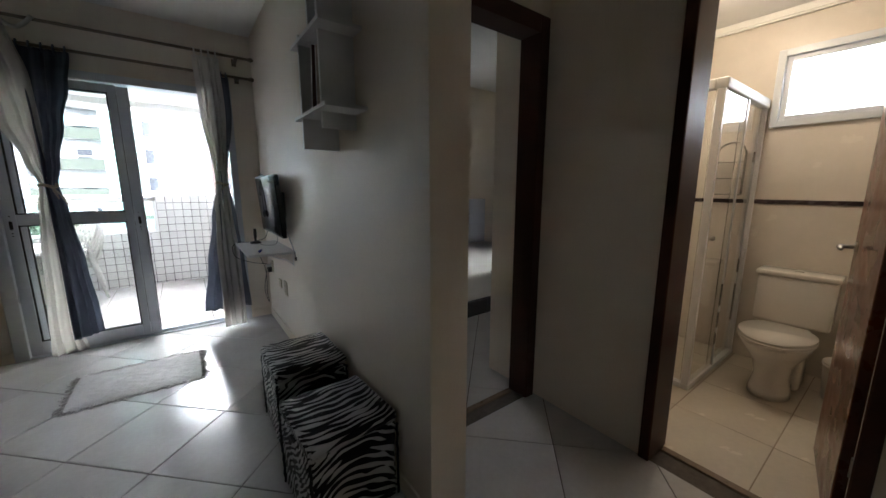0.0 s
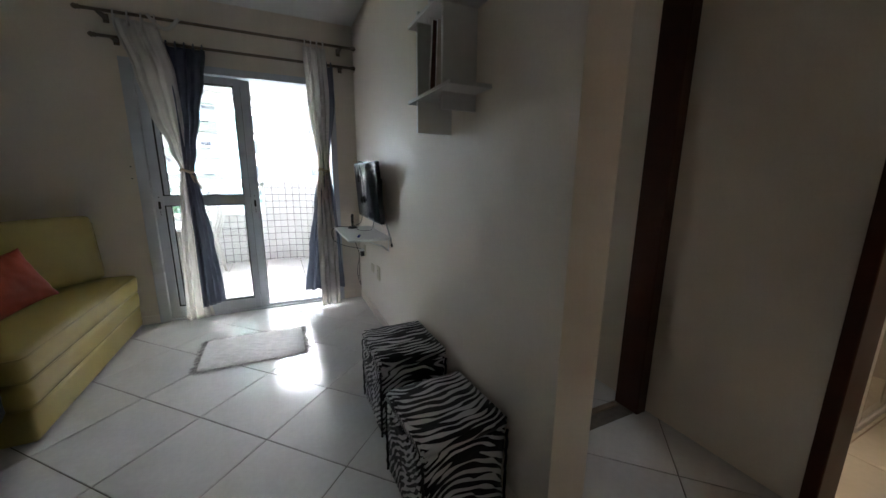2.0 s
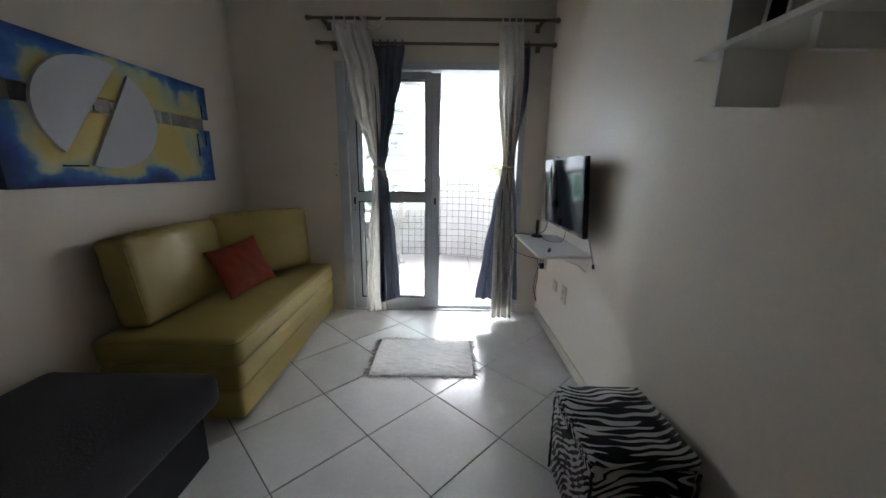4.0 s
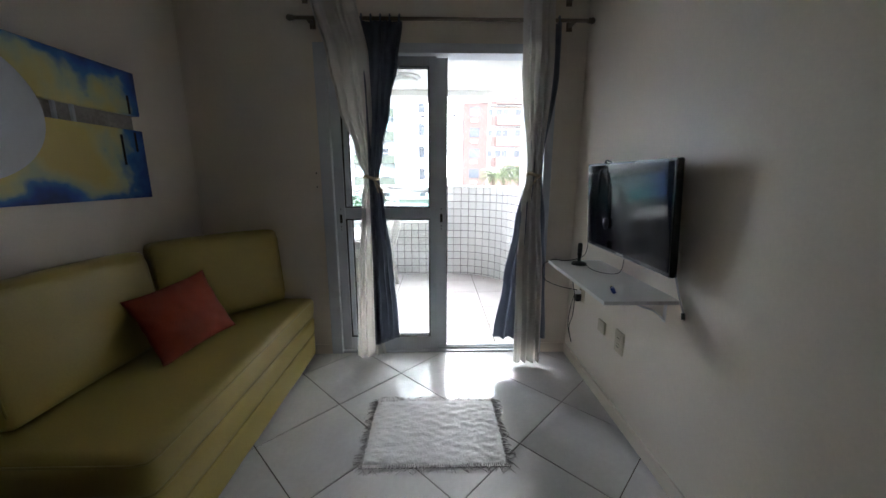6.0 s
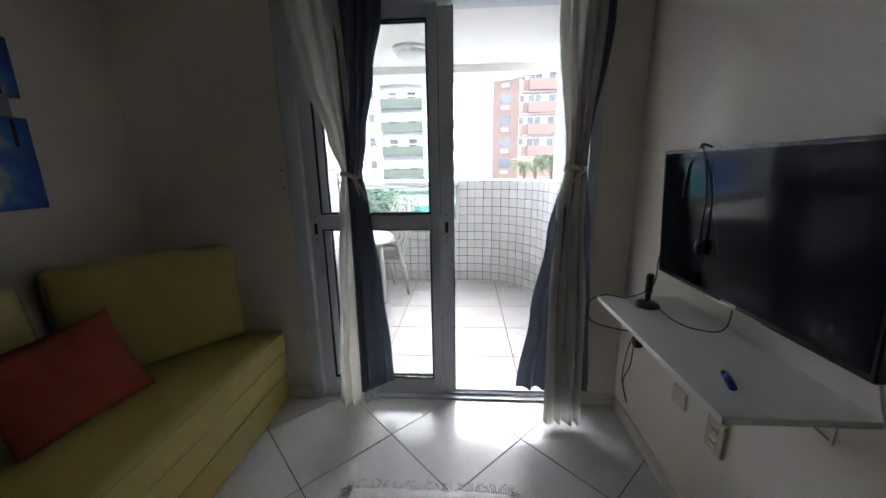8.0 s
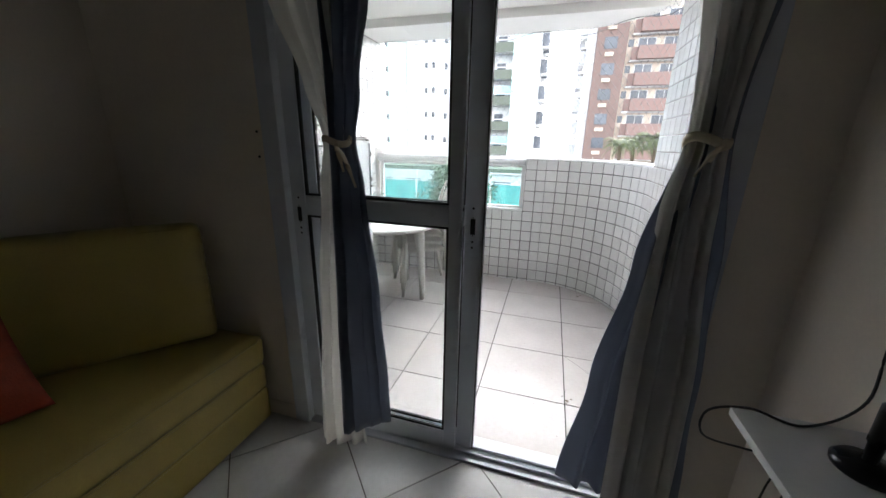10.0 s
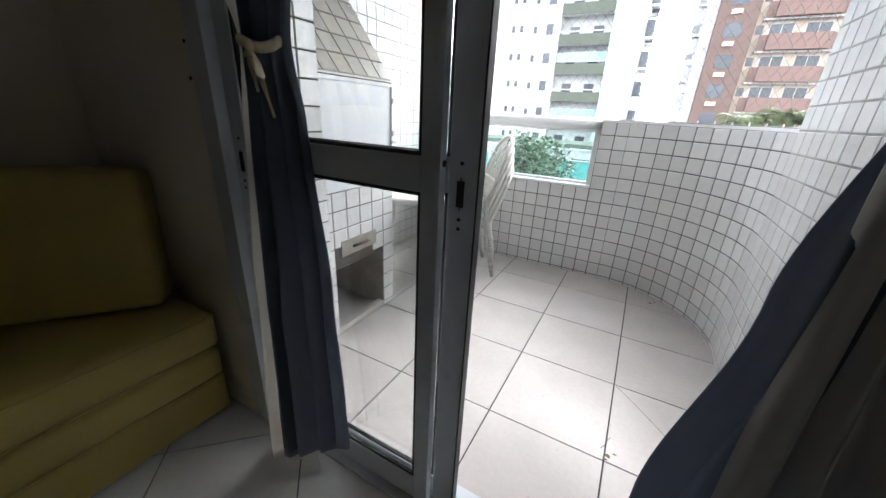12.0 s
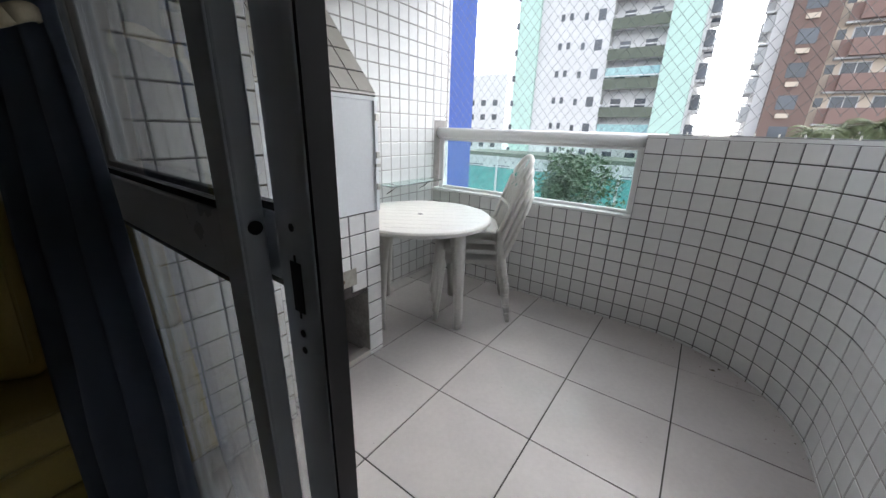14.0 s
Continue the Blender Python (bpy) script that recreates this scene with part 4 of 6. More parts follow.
def drape_bm(levels, ys, folds, seed, rows=70, cols=90, thick=0.0016, hem=0.0, slant=0.0):
    """Cloth from levels of (z, left, right, depth of the folds)."""
    bm = bmesh.new()
    rnd = random.Random(seed)
    ph, ph2 = rnd.uniform(0, 6), rnd.uniform(0, 6)
    sheets = []
    for side in (0, 1):
        g = []
        for j in range(rows + 1):
            z = levels[0][0] + (levels[-1][0] - levels[0][0]) * j / rows
            xl, xr, amp = smooth_levels(levels, z)
            y0 = smooth_levels(ys, z)[0]
            for i in range(cols + 1):
                s = i / cols
                warp = s + 0.035 * math.sin(2 * math.pi * 2 * s + ph2 + z) + 0.02 * noise.noise(Vector((s * 5, z * 1.3, seed)))
                f = math.sin(2 * math.pi * folds * warp + ph) + 0.22 * math.sin(2 * math.pi * folds * 2.3 * warp + ph2 + 1.5 * z)
                x = xl + (xr - xl) * s + 0.15 * amp * math.cos(2 * math.pi * folds * warp + ph)
                y = y0 + slant * (s - 0.5) * min(1.0, max(0.0, (levels[0][0] - z) / 1.6)) + amp * f + 0.006 * noise.noise(Vector((s * 8, z * 4, seed + 3)))
                zz = z + (hem * math.sin(2 * math.pi * folds * warp) if j == rows else 0)
                g.append(bm.verts.new((x, y + side * thick, zz)))
        sheets.append(g)
        for j in range(rows):
            for i in range(cols):
                q = j * (cols + 1) + i
                f = (g[q], g[q + 1], g[q + cols + 2], g[q + cols + 1])
                bm.faces.new(tuple(reversed(f)) if side == 0 else f)
    a, b = sheets
    k = cols + 1
    for j in range(rows):
        bm.faces.new((a[j * k], b[j * k], b[(j + 1) * k], a[(j + 1) * k]))
        bm.faces.new((b[j * k + cols], a[j * k + cols], a[(j + 1) * k + cols], b[(j + 1) * k + cols]))
    for i in range(cols):
        bm.faces.new((a[rows * k + i], b[rows * k + i], b[rows * k + i + 1], a[rows * k + i + 1]))
        bm.faces.new((a[i + 1], b[i + 1], b[i], a[i]))
    return bm


def rod(name, z, y, x0, x1, label):
    g = thing(name, ((x0 + x1) / 2, y, z), label, "curtain rod", "curtain rods")
    k = (x1 - x0) / 2
    part("pole", tube_bm([(-k, 0, 0), (k, 0, 0)], 0.011, 14), ROD_WOOD, g, smooth=True)
    for s in (-1, 1):
        part("finial", lathe_bm([(0.006, 0), (0.018, 0.004), (0.014, 0.014), (0.02, 0.026), (0.012, 0.04), (0.003, 0.046)], 16), ROD_WOOD, g, smooth=True).matrix_basis = pose(s * k, 0, 0, 0, s * 90)
        bm = bmesh.new()
        cuboid(bm, -0.012, 0.012, 0.0, YW - y - 0.0005, -0.010, 0.010)
        cuboid(bm, -0.018, 0.018, YW - y - 0.008, YW - y - 0.0006, -0.03, 0.03)
        part("bracket", bm, ROD_WOOD, g, place=(s * (k - 0.09), 0, -0.004))


rod("curtain_rod", 2.437, 4.20, -0.86, 1.00, "slim wooden curtain rod, the upper of two above the door")
rod("curtain_rod", 2.290, 4.275, -0.82, 1.01, "slim wooden curtain rod, the lower of two above the door")


def curtain(name, cream, blue, tie, label, seed, ends, k=1.0, ty=4.295, slant=0.0, lay=-0.006):
    cream = [(z, 0.13 + (a - 0.13) * k, 0.13 + (b - 0.13) * k, d) for z, a, b, d in cream]
    blue = [(z, 0.13 + (a - 0.13) * k, 0.13 + (b - 0.13) * k, d) for z, a, b, d in blue]
    g = thing(name, (0, 0, 0), label, "curtain", "pairs of tied curtains")
    part("cream_layer", drape_bm(cream, [(2.41, 4.20), (1.85, (4.20 + ty + lay) / 2), (tie[1], ty + lay), (0.0, ends[0])], 3.4, seed, slant=slant * 0.35), CREAM_CLOTH, g, "thin cream cloth layer nearest the room", True)
    part("blue_layer", drape_bm(blue, [(2.3, 4.275), (tie[1], ty - lay), (0.0, ends[1])], 3.6, seed + 9, hem=0.01, slant=slant), BLUE_CLOTH, g, "slate-blue satin layer nearest the window", True)
    x, z, w = tie
    ring = [(x + (w / 2) * math.cos(a), ty + 0.036 * math.sin(a), z + 0.010 * math.sin(a * 2)) for a in [2 * math.pi * i / 24 for i in range(25)]]
    part("tieback", tube_bm(ring, 0.0065, 8, flat=1.8), TIE_CLOTH, g, "knotted cream cloth tie", True)
    fy, xl_tie = ty - 0.044, x
    part("tie_knot", lathe_bm([(0.003, -0.015), (0.008, -0.009), (0.0095, 0.0), (0.007, 0.009), (0.003, 0.013)], 12), TIE_CLOTH, g, smooth=True, place=(x + w * 0.25, fy, z - 0.008))
    for dx, L in ((0.03, 0.10), (0.075, 0.15)) if xl_tie < 0 else ((-0.03, 0.05), (-0.055, 0.085)):
        part("tie_end", tube_bm(curve_points([(x + w * 0.25, fy - 0.003, z - 0.015), (x + w * 0.25 + dx * 0.5, fy - 0.012, z - L * 0.4), (x + w * 0.25 + dx, fy - 0.014, z - L)]), [0.005 + 0.007 * math.sin(math.pi * min(1.0, i / 13)) * (1 if i < 13 else 0.4) for i in range(17)], 8, flat=0.35), TIE_CLOTH, g, smooth=True)
    # loops over the upper rod
    xl, xr = cream[0][1], cream[0][2]
    for i in range(4):
        xx = xl + 0.02 + (xr - xl - 0.04) * i / 3
        ring = [(xx, 4.20 + 0.017 * math.cos(a), 2.41 + 0.042 * math.sin(a)) for a in [2 * math.pi * k / 16 for k in range(17)]]
        part("hanging_loop", tube_bm(ring, 0.006, 6, flat=2.0), CREAM_CLOTH, g, smooth=True)
    sag = [(xl + 0.22 + 0.19 * i / 12, 4.185, 2.452 - 0.085 * math.sin(math.pi * i / 12)) for i in range(13)]
    if xl < 0:
        part("hanging_loop", tube_bm(sag, 0.007, 6, flat=2.0), CREAM_CLOTH, g, "slack cream tab drooping from the rod", True)
    xl, xr = blue[0][1], blue[0][2]
    for i in range(5):
        xx = xl + 0.015 + (xr - xl - 0.03) * i / 4
        ring = [(xx, 4.275 + 0.015 * math.cos(a), 2.283 + 0.024 * math.sin(a)) for a in [2 * math.pi * k / 16 for k in range(17)]]
        part("hanging_loop", tube_bm(ring, 0.006, 6, flat=2.0), BLUE_CLOTH, g, smooth=True)


curtain("curtain",
        [(2.40, -0.70, -0.42, 0.012), (2.05, -0.625, -0.36, 0.018), (1.78, -0.575, -0.355, 0.020), (1.50, -0.485, -0.37, 0.014), (1.33, -0.432, -0.365, 0.006), (1.15, -0.46, -0.36, 0.010), (0.7, -0.492, -0.35, 0.014), (0.2, -0.52, -0.345, 0.016), (0.02, -0.53, -0.32, 0.018)],
        [(2.275, -0.42, -0.155, 0.012), (2.05, -0.415, -0.19, 0.016), (1.80, -0.405, -0.25, 0.018), (1.50, -0.40, -0.31, 0.014), (1.33, -0.40, -0.342, 0.009), (1.15, -0.395, -0.315, 0.016), (0.7, -0.388, -0.268, 0.020), (0.30, -0.388, -0.235, 0.022), (0.13, -0.388, -0.228, 0.022)],
        (-0.388, 1.325, 0.100), "tied cream and slate-blue curtain before the closed door leaf", 3, (4.285, 4.290), 1.0, 4.318, 0.14, -0.006)
curtain("curtain",
        [(2.40, 0.585, 0.775, 0.012), (2.0, 0.60, 0.79, 0.018), (1.36, 0.665, 0.752, 0.012), (1.15, 0.635, 0.76, 0.015), (0.65, 0.615, 0.79, 0.02), (0.02, 0.615, 0.79, 0.022)],
        [(2.275, 0.66, 0.842, 0.012), (2.0, 0.67, 0.842, 0.016), (1.38, 0.670, 0.762, 0.012), (1.0, 0.60, 0.80, 0.018), (0.6, 0.535, 0.825, 0.020), (0.17, 0.475, 0.85, 0.022)],
        (0.710, 1.345, 0.095), "tied cream and slate-blue curtain beside the open doorway", 7, (4.17, 4.25), 1.0, 4.25)


# ---- hall, bedroom glimpse ----
_g = thing("bedroom_window", (3.0, YW + 0.06, 1.5), "white aluminium bedroom window with clear glass in the wall", "window")
for dims in ((-0.30, -0.26, 0, 0.05, 0, 0.6), (0.26, 0.30, 0, 0.05, 0, 0.6), (-0.26, 0.26, 0, 0.05, 0, 0.04), (-0.26, 0.26, 0, 0.05, 0.56, 0.6), (-0.02, 0.02, 0.005, 0.045, 0.04, 0.56)):
    box("frame_bar", dims, ALU, _g, 0.003)
for a, b in ((-0.265, -0.015), (0.015, 0.265)):
    box("pane", (a, b, 0.022, 0.028, 0.035, 0.565), GLASS, _g).visible_shadow = False

def mirror():
    g = thing("wall_mirror", (1.60, YM, 1.22), "tall white-framed mirror on the wall beside the bathroom door", "mirror")
    w, h = 0.30, 0.52
    for nm, d in (("frame_side", (-w, -w + 0.035, 0.0005, 0.025, -h, h)), ("frame_side", (w - 0.035, w, 0.0005, 0.025, -h, h)), ("frame_side", (-w + 0.035, w - 0.035, 0.0005, 0.025, -h, -h + 0.035)), ("frame_side", (-w + 0.035, w - 0.035, 0.0005, 0.025, h - 0.035, h))):
        box(nm, d, WHITE_P, g, 0.004)
    box("mirror_glass", (-w + 0.035, w - 0.035, 0.0005, 0.008, -h + 0.035, h - 0.035), MIRROR, g, label="silvered glass")


mirror()


def fridge():
    g = thing("refrigerator", (0.84, 0.0, 0), "tall light grey refrigerator with a black seal, in the hall", "refrigerator")
    box("cabinet", (-0.29, 0.29, -0.30, 0.27, 0.03, 1.75), GREYSTEEL, g, 0.012, 3)
    box("door_seal", (-0.285, 0.285, 0.27, 0.283, 0.05, 1.73), GASKET, g)
    box("door", (-0.29, 0.29, 0.283, 0.338, 0.04, 1.74), GREYSTEEL, g, 0.012, 3)
    for x in (-0.22, 0.22):
        for y in (-0.24, 0.2):
            part("foot", lathe_bm([(0.02, 0), (0.02, 0.032)], 12), BLACK_P, g, place=(x, y, 0))


fridge()


def bed():
    g = thing("bed", (3.0, 3.45, 0), "made bed with black-striped white sheet and grey headboard", "bed")
    box("frame", (-0.95, 0.95, -0.75, 0.75, 0.16, 0.30), GREY_FAB, g, 0.015)
    part("mattress", slab_bm(1.88, 1.48, 0.24, 0.05), CREAM_CLOTH, g, smooth=True, place=(0, 0, 0.30))
    for i, x in enumerate((-0.7, -0.35, 0.0, 0.35, 0.7)):
        box("sheet_stripe", (x, x + 0.02, -0.735, 0.735, 0.5365, 0.5395), BLACK_FAB, g, label="narrow black stripe on the sheet")
    box("headboard", (-0.95, 0.95, 0.755, 0.84, 0.0, 1.15), DISC, g, 0.01)
    for x in (-0.88, 0.88):
        for y in (-0.68, 0.68):
            box("leg", (x - 0.04, x + 0.04, y - 0.04, y + 0.04, 0, 0.16), DARK_WOOD, g, 0.004)


bed()

# ---- bathroom ----
def toilet():
    g = thing("toilet", (3.36, 0.86, 0), "cream-white toilet with its lid down, on the bathroom floor", "toilet")
    bm = bmesh.new()
    prof = [(0.0, 0.125, 0.105, -0.02), (0.04, 0.12, 0.10, -0.02), (0.12, 0.10, 0.085, -0.01), (0.22, 0.115, 0.10, -0.02), (0.30, 0.175, 0.145, -0.045), (0.36, 0.215, 0.17, -0.06), (0.39, 0.225, 0.175, -0.06)]
    rings = []
    for z, a, b, cx in prof:
        rings.append([bm.verts.new((cx + a * math.cos(t) * (1.08 if math.cos(t) < 0 else 1), b * math.sin(t), z)) for t in [2 * math.pi * i / 36 for i in range(36)]])
    for p, q in zip(rings, rings[1:]):
        for i in range(36):
            bm.faces.new((p[i], p[(i + 1) % 36], q[(i + 1) % 36], q[i]))
    bm.faces.new(list(reversed(rings[0])))
    bm.faces.new(rings[-1])
    part("bowl", bm, CERAMIC, g, smooth=True)
    for nm, z0, z1, k in (("seat_ring", 0.392, 0.405, 1.0), ("lid", 0.407, 0.425, 0.985)):
        poly = [(-0.06 + 0.235 * k * math.cos(t) * (1.06 if math.cos(t) < 0 else 0.9), 0.185 * k * math.sin(t)) for t in [2 * math.pi * i / 40 for i in range(40)]]
        bm = prism_bm(poly, z0, z1)
        bmesh.ops.bevel(bm, geom=[e for e in bm.edges if abs(e.verts[0].co.z - e.verts[1].co.z) < 1e-5], offset=0.005, segments=3, affect="EDGES")
        part(nm, bm, CERAMIC, g, smooth=True)
    box("rear_block", (0.10, 0.30, -0.12, 0.12, 0.0, 0.385), CERAMIC, g, 0.03, 4)
    box("tank", (0.27, 0.455, -0.195, 0.195, 0.386, 0.715), CERAMIC, g, 0.02, 4)
    box("tank_lid", (0.258, 0.462, -0.205, 0.205, 0.716, 0.748), CERAMIC, g, 0.008, 3)
    part("flush_button", lathe_bm([(0.026, 0), (0.026, 0.006), (0.02, 0.009)], 20), STEEL, g, "metal flush button", place=(0.36, 0, 0.748))
    part("floor_bolt", lathe_bm([(0.012, 0), (0.012, 0.004)], 10), STEEL, g).matrix_basis = pose(-0.05, -0.1, 0.10, 90)


toilet()


def bath_window():
    g = thing("bath_window", (3.85, 0, 0), "small white aluminium window with frosted pane above the toilet", "window")
    a, b, c, d = WY0, WY1, WZ0, WZ1
    for dims in ((-0.03, 0.02, a - 0.04, a + 0.002, c - 0.04, d + 0.04), (-0.03, 0.02, b - 0.002, b + 0.04, c - 0.04, d + 0.04), (-0.03, 0.02, a + 0.002, b - 0.002, c - 0.04, c + 0.004), (-0.03, 0.02, a + 0.002, b - 0.002, d - 0.004, d + 0.04)):
        box("frame_bar", dims, ALU, g, 0.003)
    for dims in ((0.0, 0.025, a + 0.004, a + 0.034, c + 0.006, d - 0.006), (0.0, 0.025, b - 0.034, b - 0.004, c + 0.006, d - 0.006), (0.0, 0.025, a + 0.034, b - 0.034, c + 0.006, c + 0.036), (0.0, 0.025, a + 0.034, b - 0.034, d - 0.036, d - 0.006)):
        box("sash_bar", dims, ALU, g, 0.003)
    p = box("pane", (0.010, 0.014, a + 0.03, b - 0.03, c + 0.03, d - 0.03), FROST, g, label="frosted glass pane")
    p.visible_shadow = False
    box("latch", (-0.012, 0.0, (a + b) / 2 - 0.02, (a + b) / 2 + 0.02, c + 0.012, c + 0.026), ALU, g, 0.002)
    return g


bath_window()


def shower():
    g = thing("shower_screen", (2.93, 1.20, 0), "clear glass sliding shower screen with a white top bar", "shower screen")
    box("top_bar", (0, 0.915, -0.03, 0.03, 1.87, 1.93), WHITE_P, g, 0.008, 3)
    box("bottom_bar", (0, 0.915, -0.025, 0.025, 0.0, 0.035), WHITE_P, g, 0.005)
    for x in (0, 0.885):
        box("post", (x, x + 0.03, -0.02, 0.02, 0.035, 1.87), WHITE_P, g, 0.003)
    box("return_top_bar", (0, 0.05, 0.03, 0.795, 1.87, 1.93), WHITE_P, g, 0.008, 3)
    box("return_bottom_bar", (0, 0.05, 0.025, 0.795, 0.0, 0.035), WHITE_P, g, 0.005)
    for x0, x1, y in ((0.032, 0.47, -0.012), (0.43, 0.883, 0.012)):
        p = box("pane", (x0, x1, y - 0.003, y + 0.003, 0.035, 1.87), GLASS, g, label="clear glass sheet")
        p.visible_shadow = False
        box("edge_strip", (x1 - 0.016, x1, y - 0.008, y + 0.008, 0.035, 1.87), ALU_RAW, g)
    p = box("return_pane", (0.02, 0.026, 0.03, 0.79, 0.035, 1.87), GLASS, g, label="clear glass sheet")
    p.visible_shadow = False
    part("knob", lathe_bm([(0.012, 0), (0.016, 0.012), (0.012, 0.02)], 14), STEEL, g).matrix_basis = pose(0.09, -0.015, 1.0, 90)


shower()


def bath_light():
    g = thing("bathroom_ceiling_light", (2.97, 1.20, 2.5), "lit bare bulb in a white holder on the bathroom ceiling", "lamp")
    part("holder", lathe_bm([(0.045, 0.0), (0.045, -0.012), (0.022, -0.02), (0.02, -0.05)], 24), WHITE_P, g, smooth=True)
    part("bulb", lathe_bm([(0.014, -0.05), (0.028, -0.08), (0.03, -0.10), (0.02, -0.122), (0.003, -0.13)], 20), BULB, g, "glowing warm bulb", True).visible_shadow = False


bath_light()


def soap_rack():
    g = thing("soap_rack", (3.848, 1.36, 1.26), "arched black wire soap rack with three shelves, on the shower wall", "soap rack")
    arch = [(-0.012, -0.09, 0)] + [(-0.012, -0.09 * math.cos(a), 0.30 + 0.09 * math.sin(a)) for a in [math.pi * i / 12 for i in range(13)]] + [(-0.012, 0.09, 0)]
    part("arch_wire", tube_bm(arch, 0.008, 8), BLACK_P, g, smooth=True)
    for z in (0.0, 0.12, 0.24):
        part("shelf_wire", tube_bm([(-0.012, -0.09, z), (-0.09, -0.09, z), (-0.09, 0.09, z), (-0.012, 0.09, z)], 0.006, 6), BLACK_P, g)
        box("shelf_plate", (-0.09, -0.012, -0.088, 0.088, z - 0.003, z), STEEL, g)


soap_rack()


def bin_():
    g = thing("waste_bin", (3.55, 0.56, 0), "small cream plastic waste bin beside the toilet", "bin")
    part("bucket", lathe_bm([(0.085, 0), (0.09, 0.01), (0.105, 0.22), (0.11, 0.23), (0.105, 0.235)], 28), PLASTIC, g, smooth=True)
    part("lid", lathe_bm([(0.108, 0.236), (0.108, 0.245), (0.06, 0.262), (0.01, 0.265)], 28), PLASTIC, g, smooth=True)


bin_()
part("floor_drain", lathe_bm([(0.045, 0.0), (0.045, 0.003)], 24), STEEL, thing("floor_drain", (2.75, 0.42, 0.0005), "round metal floor drain in the bathroom tiles", "drain"))


# ---- balcony things ----
def barbecue():
    x0, x1, y0, y1 = BX0 + 0.001, -0.88, 4.871, 5.47
    g = thing("barbecue_grill", (0, 0, BZ), "white-tiled barbecue with white metal front and tapering hood", "barbecue")
    a, b = 4.945, 5.385
    bm = bmesh.new()
    for q in ((x0, x1, y0, a, 0, 0.40), (x0, x1, b, y1, 0, 0.40), (x0, x1, y0, y1, 0.40, 0.82), (x0, x0 + 0.03, a, b, 0, 0.40)):
        cuboid(bm, *q)
    part("masonry_base", bm, WALL_GROUT, g)
    for q in ((x0 + 0.031, x1 - 0.006, a + 0.0005, a + 0.006, 0.001, 0.398), (x0 + 0.031, x1 - 0.006, b - 0.006, b - 0.0005, 0.001, 0.398), (x0 + 0.031, x0 + 0.036, a + 0.006, b - 0.006, 0.001, 0.398)):
        box("niche_lining", q, SOOT, g)
    box("firebox", (x0, x1 - 0.03, y0, y1, 0.82, 1.36), SOOT, g, label="grey rendered firebox behind the panel")
    bm = bmesh.new()
    cuboid(bm, x0, x1 + 0.0, y0, y1, 1.36, 1.37)
    part("lintel", bm, HOOD_TILE, g)
    lo = [(x0, y0, 1.37), (x1, y0, 1.37), (x1, y1, 1.37), (x0, y1, 1.37)]
    hi = [(x0, y0, 2.12), (x0 + 0.26, y0, 2.12), (x0 + 0.26, y0 + 0.28, 2.12), (x0, y0 + 0.28, 2.12)]
    bm = bmesh.new()
    A = [bm.verts.new(p) for p in lo]
    B = [bm.verts.new(p) for p in hi]
    C = [bm.verts.new((p[0], p[1], BH - BZ)) for p in hi]
    bm.faces.new(list(reversed(A)))
    bm.faces.new(C)
    for P, Q in ((A, B), (B, C)):
        for i in range(4):
            bm.faces.new((P[i], P[(i + 1) % 4], Q[(i + 1) % 4], Q[i]))
    part("hood", bm, WALL_GROUT, g)
    box("ash_drawer_front", (x1, x1 + 0.008, 5.015, 5.30, 0.465, 0.555), DULL, g, 0.002, label="stained steel ash drawer front")
    part("drawer_pull", tube_bm([(x1 + 0.008, 5.10, 0.505), (x1 + 0.03, 5.115, 0.515), (x1 + 0.03, 5.20, 0.515), (x1 + 0.008, 5.215, 0.505)], 0.008, 8), RUST, g, "rusty bent pull", True)
    box("niche_lip", (x1 - 0.055, x1 - 0.004, a + 0.007, b - 0.007, 0.0, 0.028), HOOD_TILE, g, 0.003, label="low beige tiled lip")
    f = box("front_panel", (x1 - 0.02, x1 + 0.012, 4.895, y1 - 0.004, 0.825, 1.352), PANEL_W, g, 0.003, label="white enamelled metal front panel")
    for d in ((x1 + 0.012, x1 + 0.022, 4.895, y1 - 0.004, 1.335, 1.352), (x1 + 0.012, x1 + 0.022, y1 - 0.03, y1 - 0.012, 0.825, 1.335), (x1 + 0.012, x1 + 0.022, 4.895, 4.91, 0.825, 1.335), (x1 + 0.012, x1 + 0.016, 4.91, y1 - 0.03, 1.21, 1.214)):
        box("panel_rim", d, PANEL_W, f)
    for z in (0.93, 1.08, 1.25):
        box("hinge", (x1 + 0.022, x1 + 0.03, y1 - 0.03, y1 - 0.01, z, z + 0.03), STEEL, g, 0.001)
    box("hasp", (x1 + 0.022, x1 + 0.036, y1 - 0.04, y1 - 0.005, 1.04, 1.055), STEEL, g, 0.001)
    return g, lo, hi


BBQ, HOOD_LO, HOOD_HI = barbecue()


def corner_shelf():
    g = thing("glass_shelf", (BX0, 6.30, 0.80), "small clear glass shelf on brackets on the balcony wall", "shelf")
    p = box("glass_plate", (0.001, 0.16, -0.28, 0.30, 0, 0.008), TEAL_GLASS, g, 0.001)
    for y in (-0.18, 0.2):
        part("bracket", tube_bm([(0.001, y, -0.003), (0.12, y, -0.003), (0.06, y, -0.04), (0.001, y, -0.075)], 0.0035, 6), BLACK_P, g)


corner_shelf()


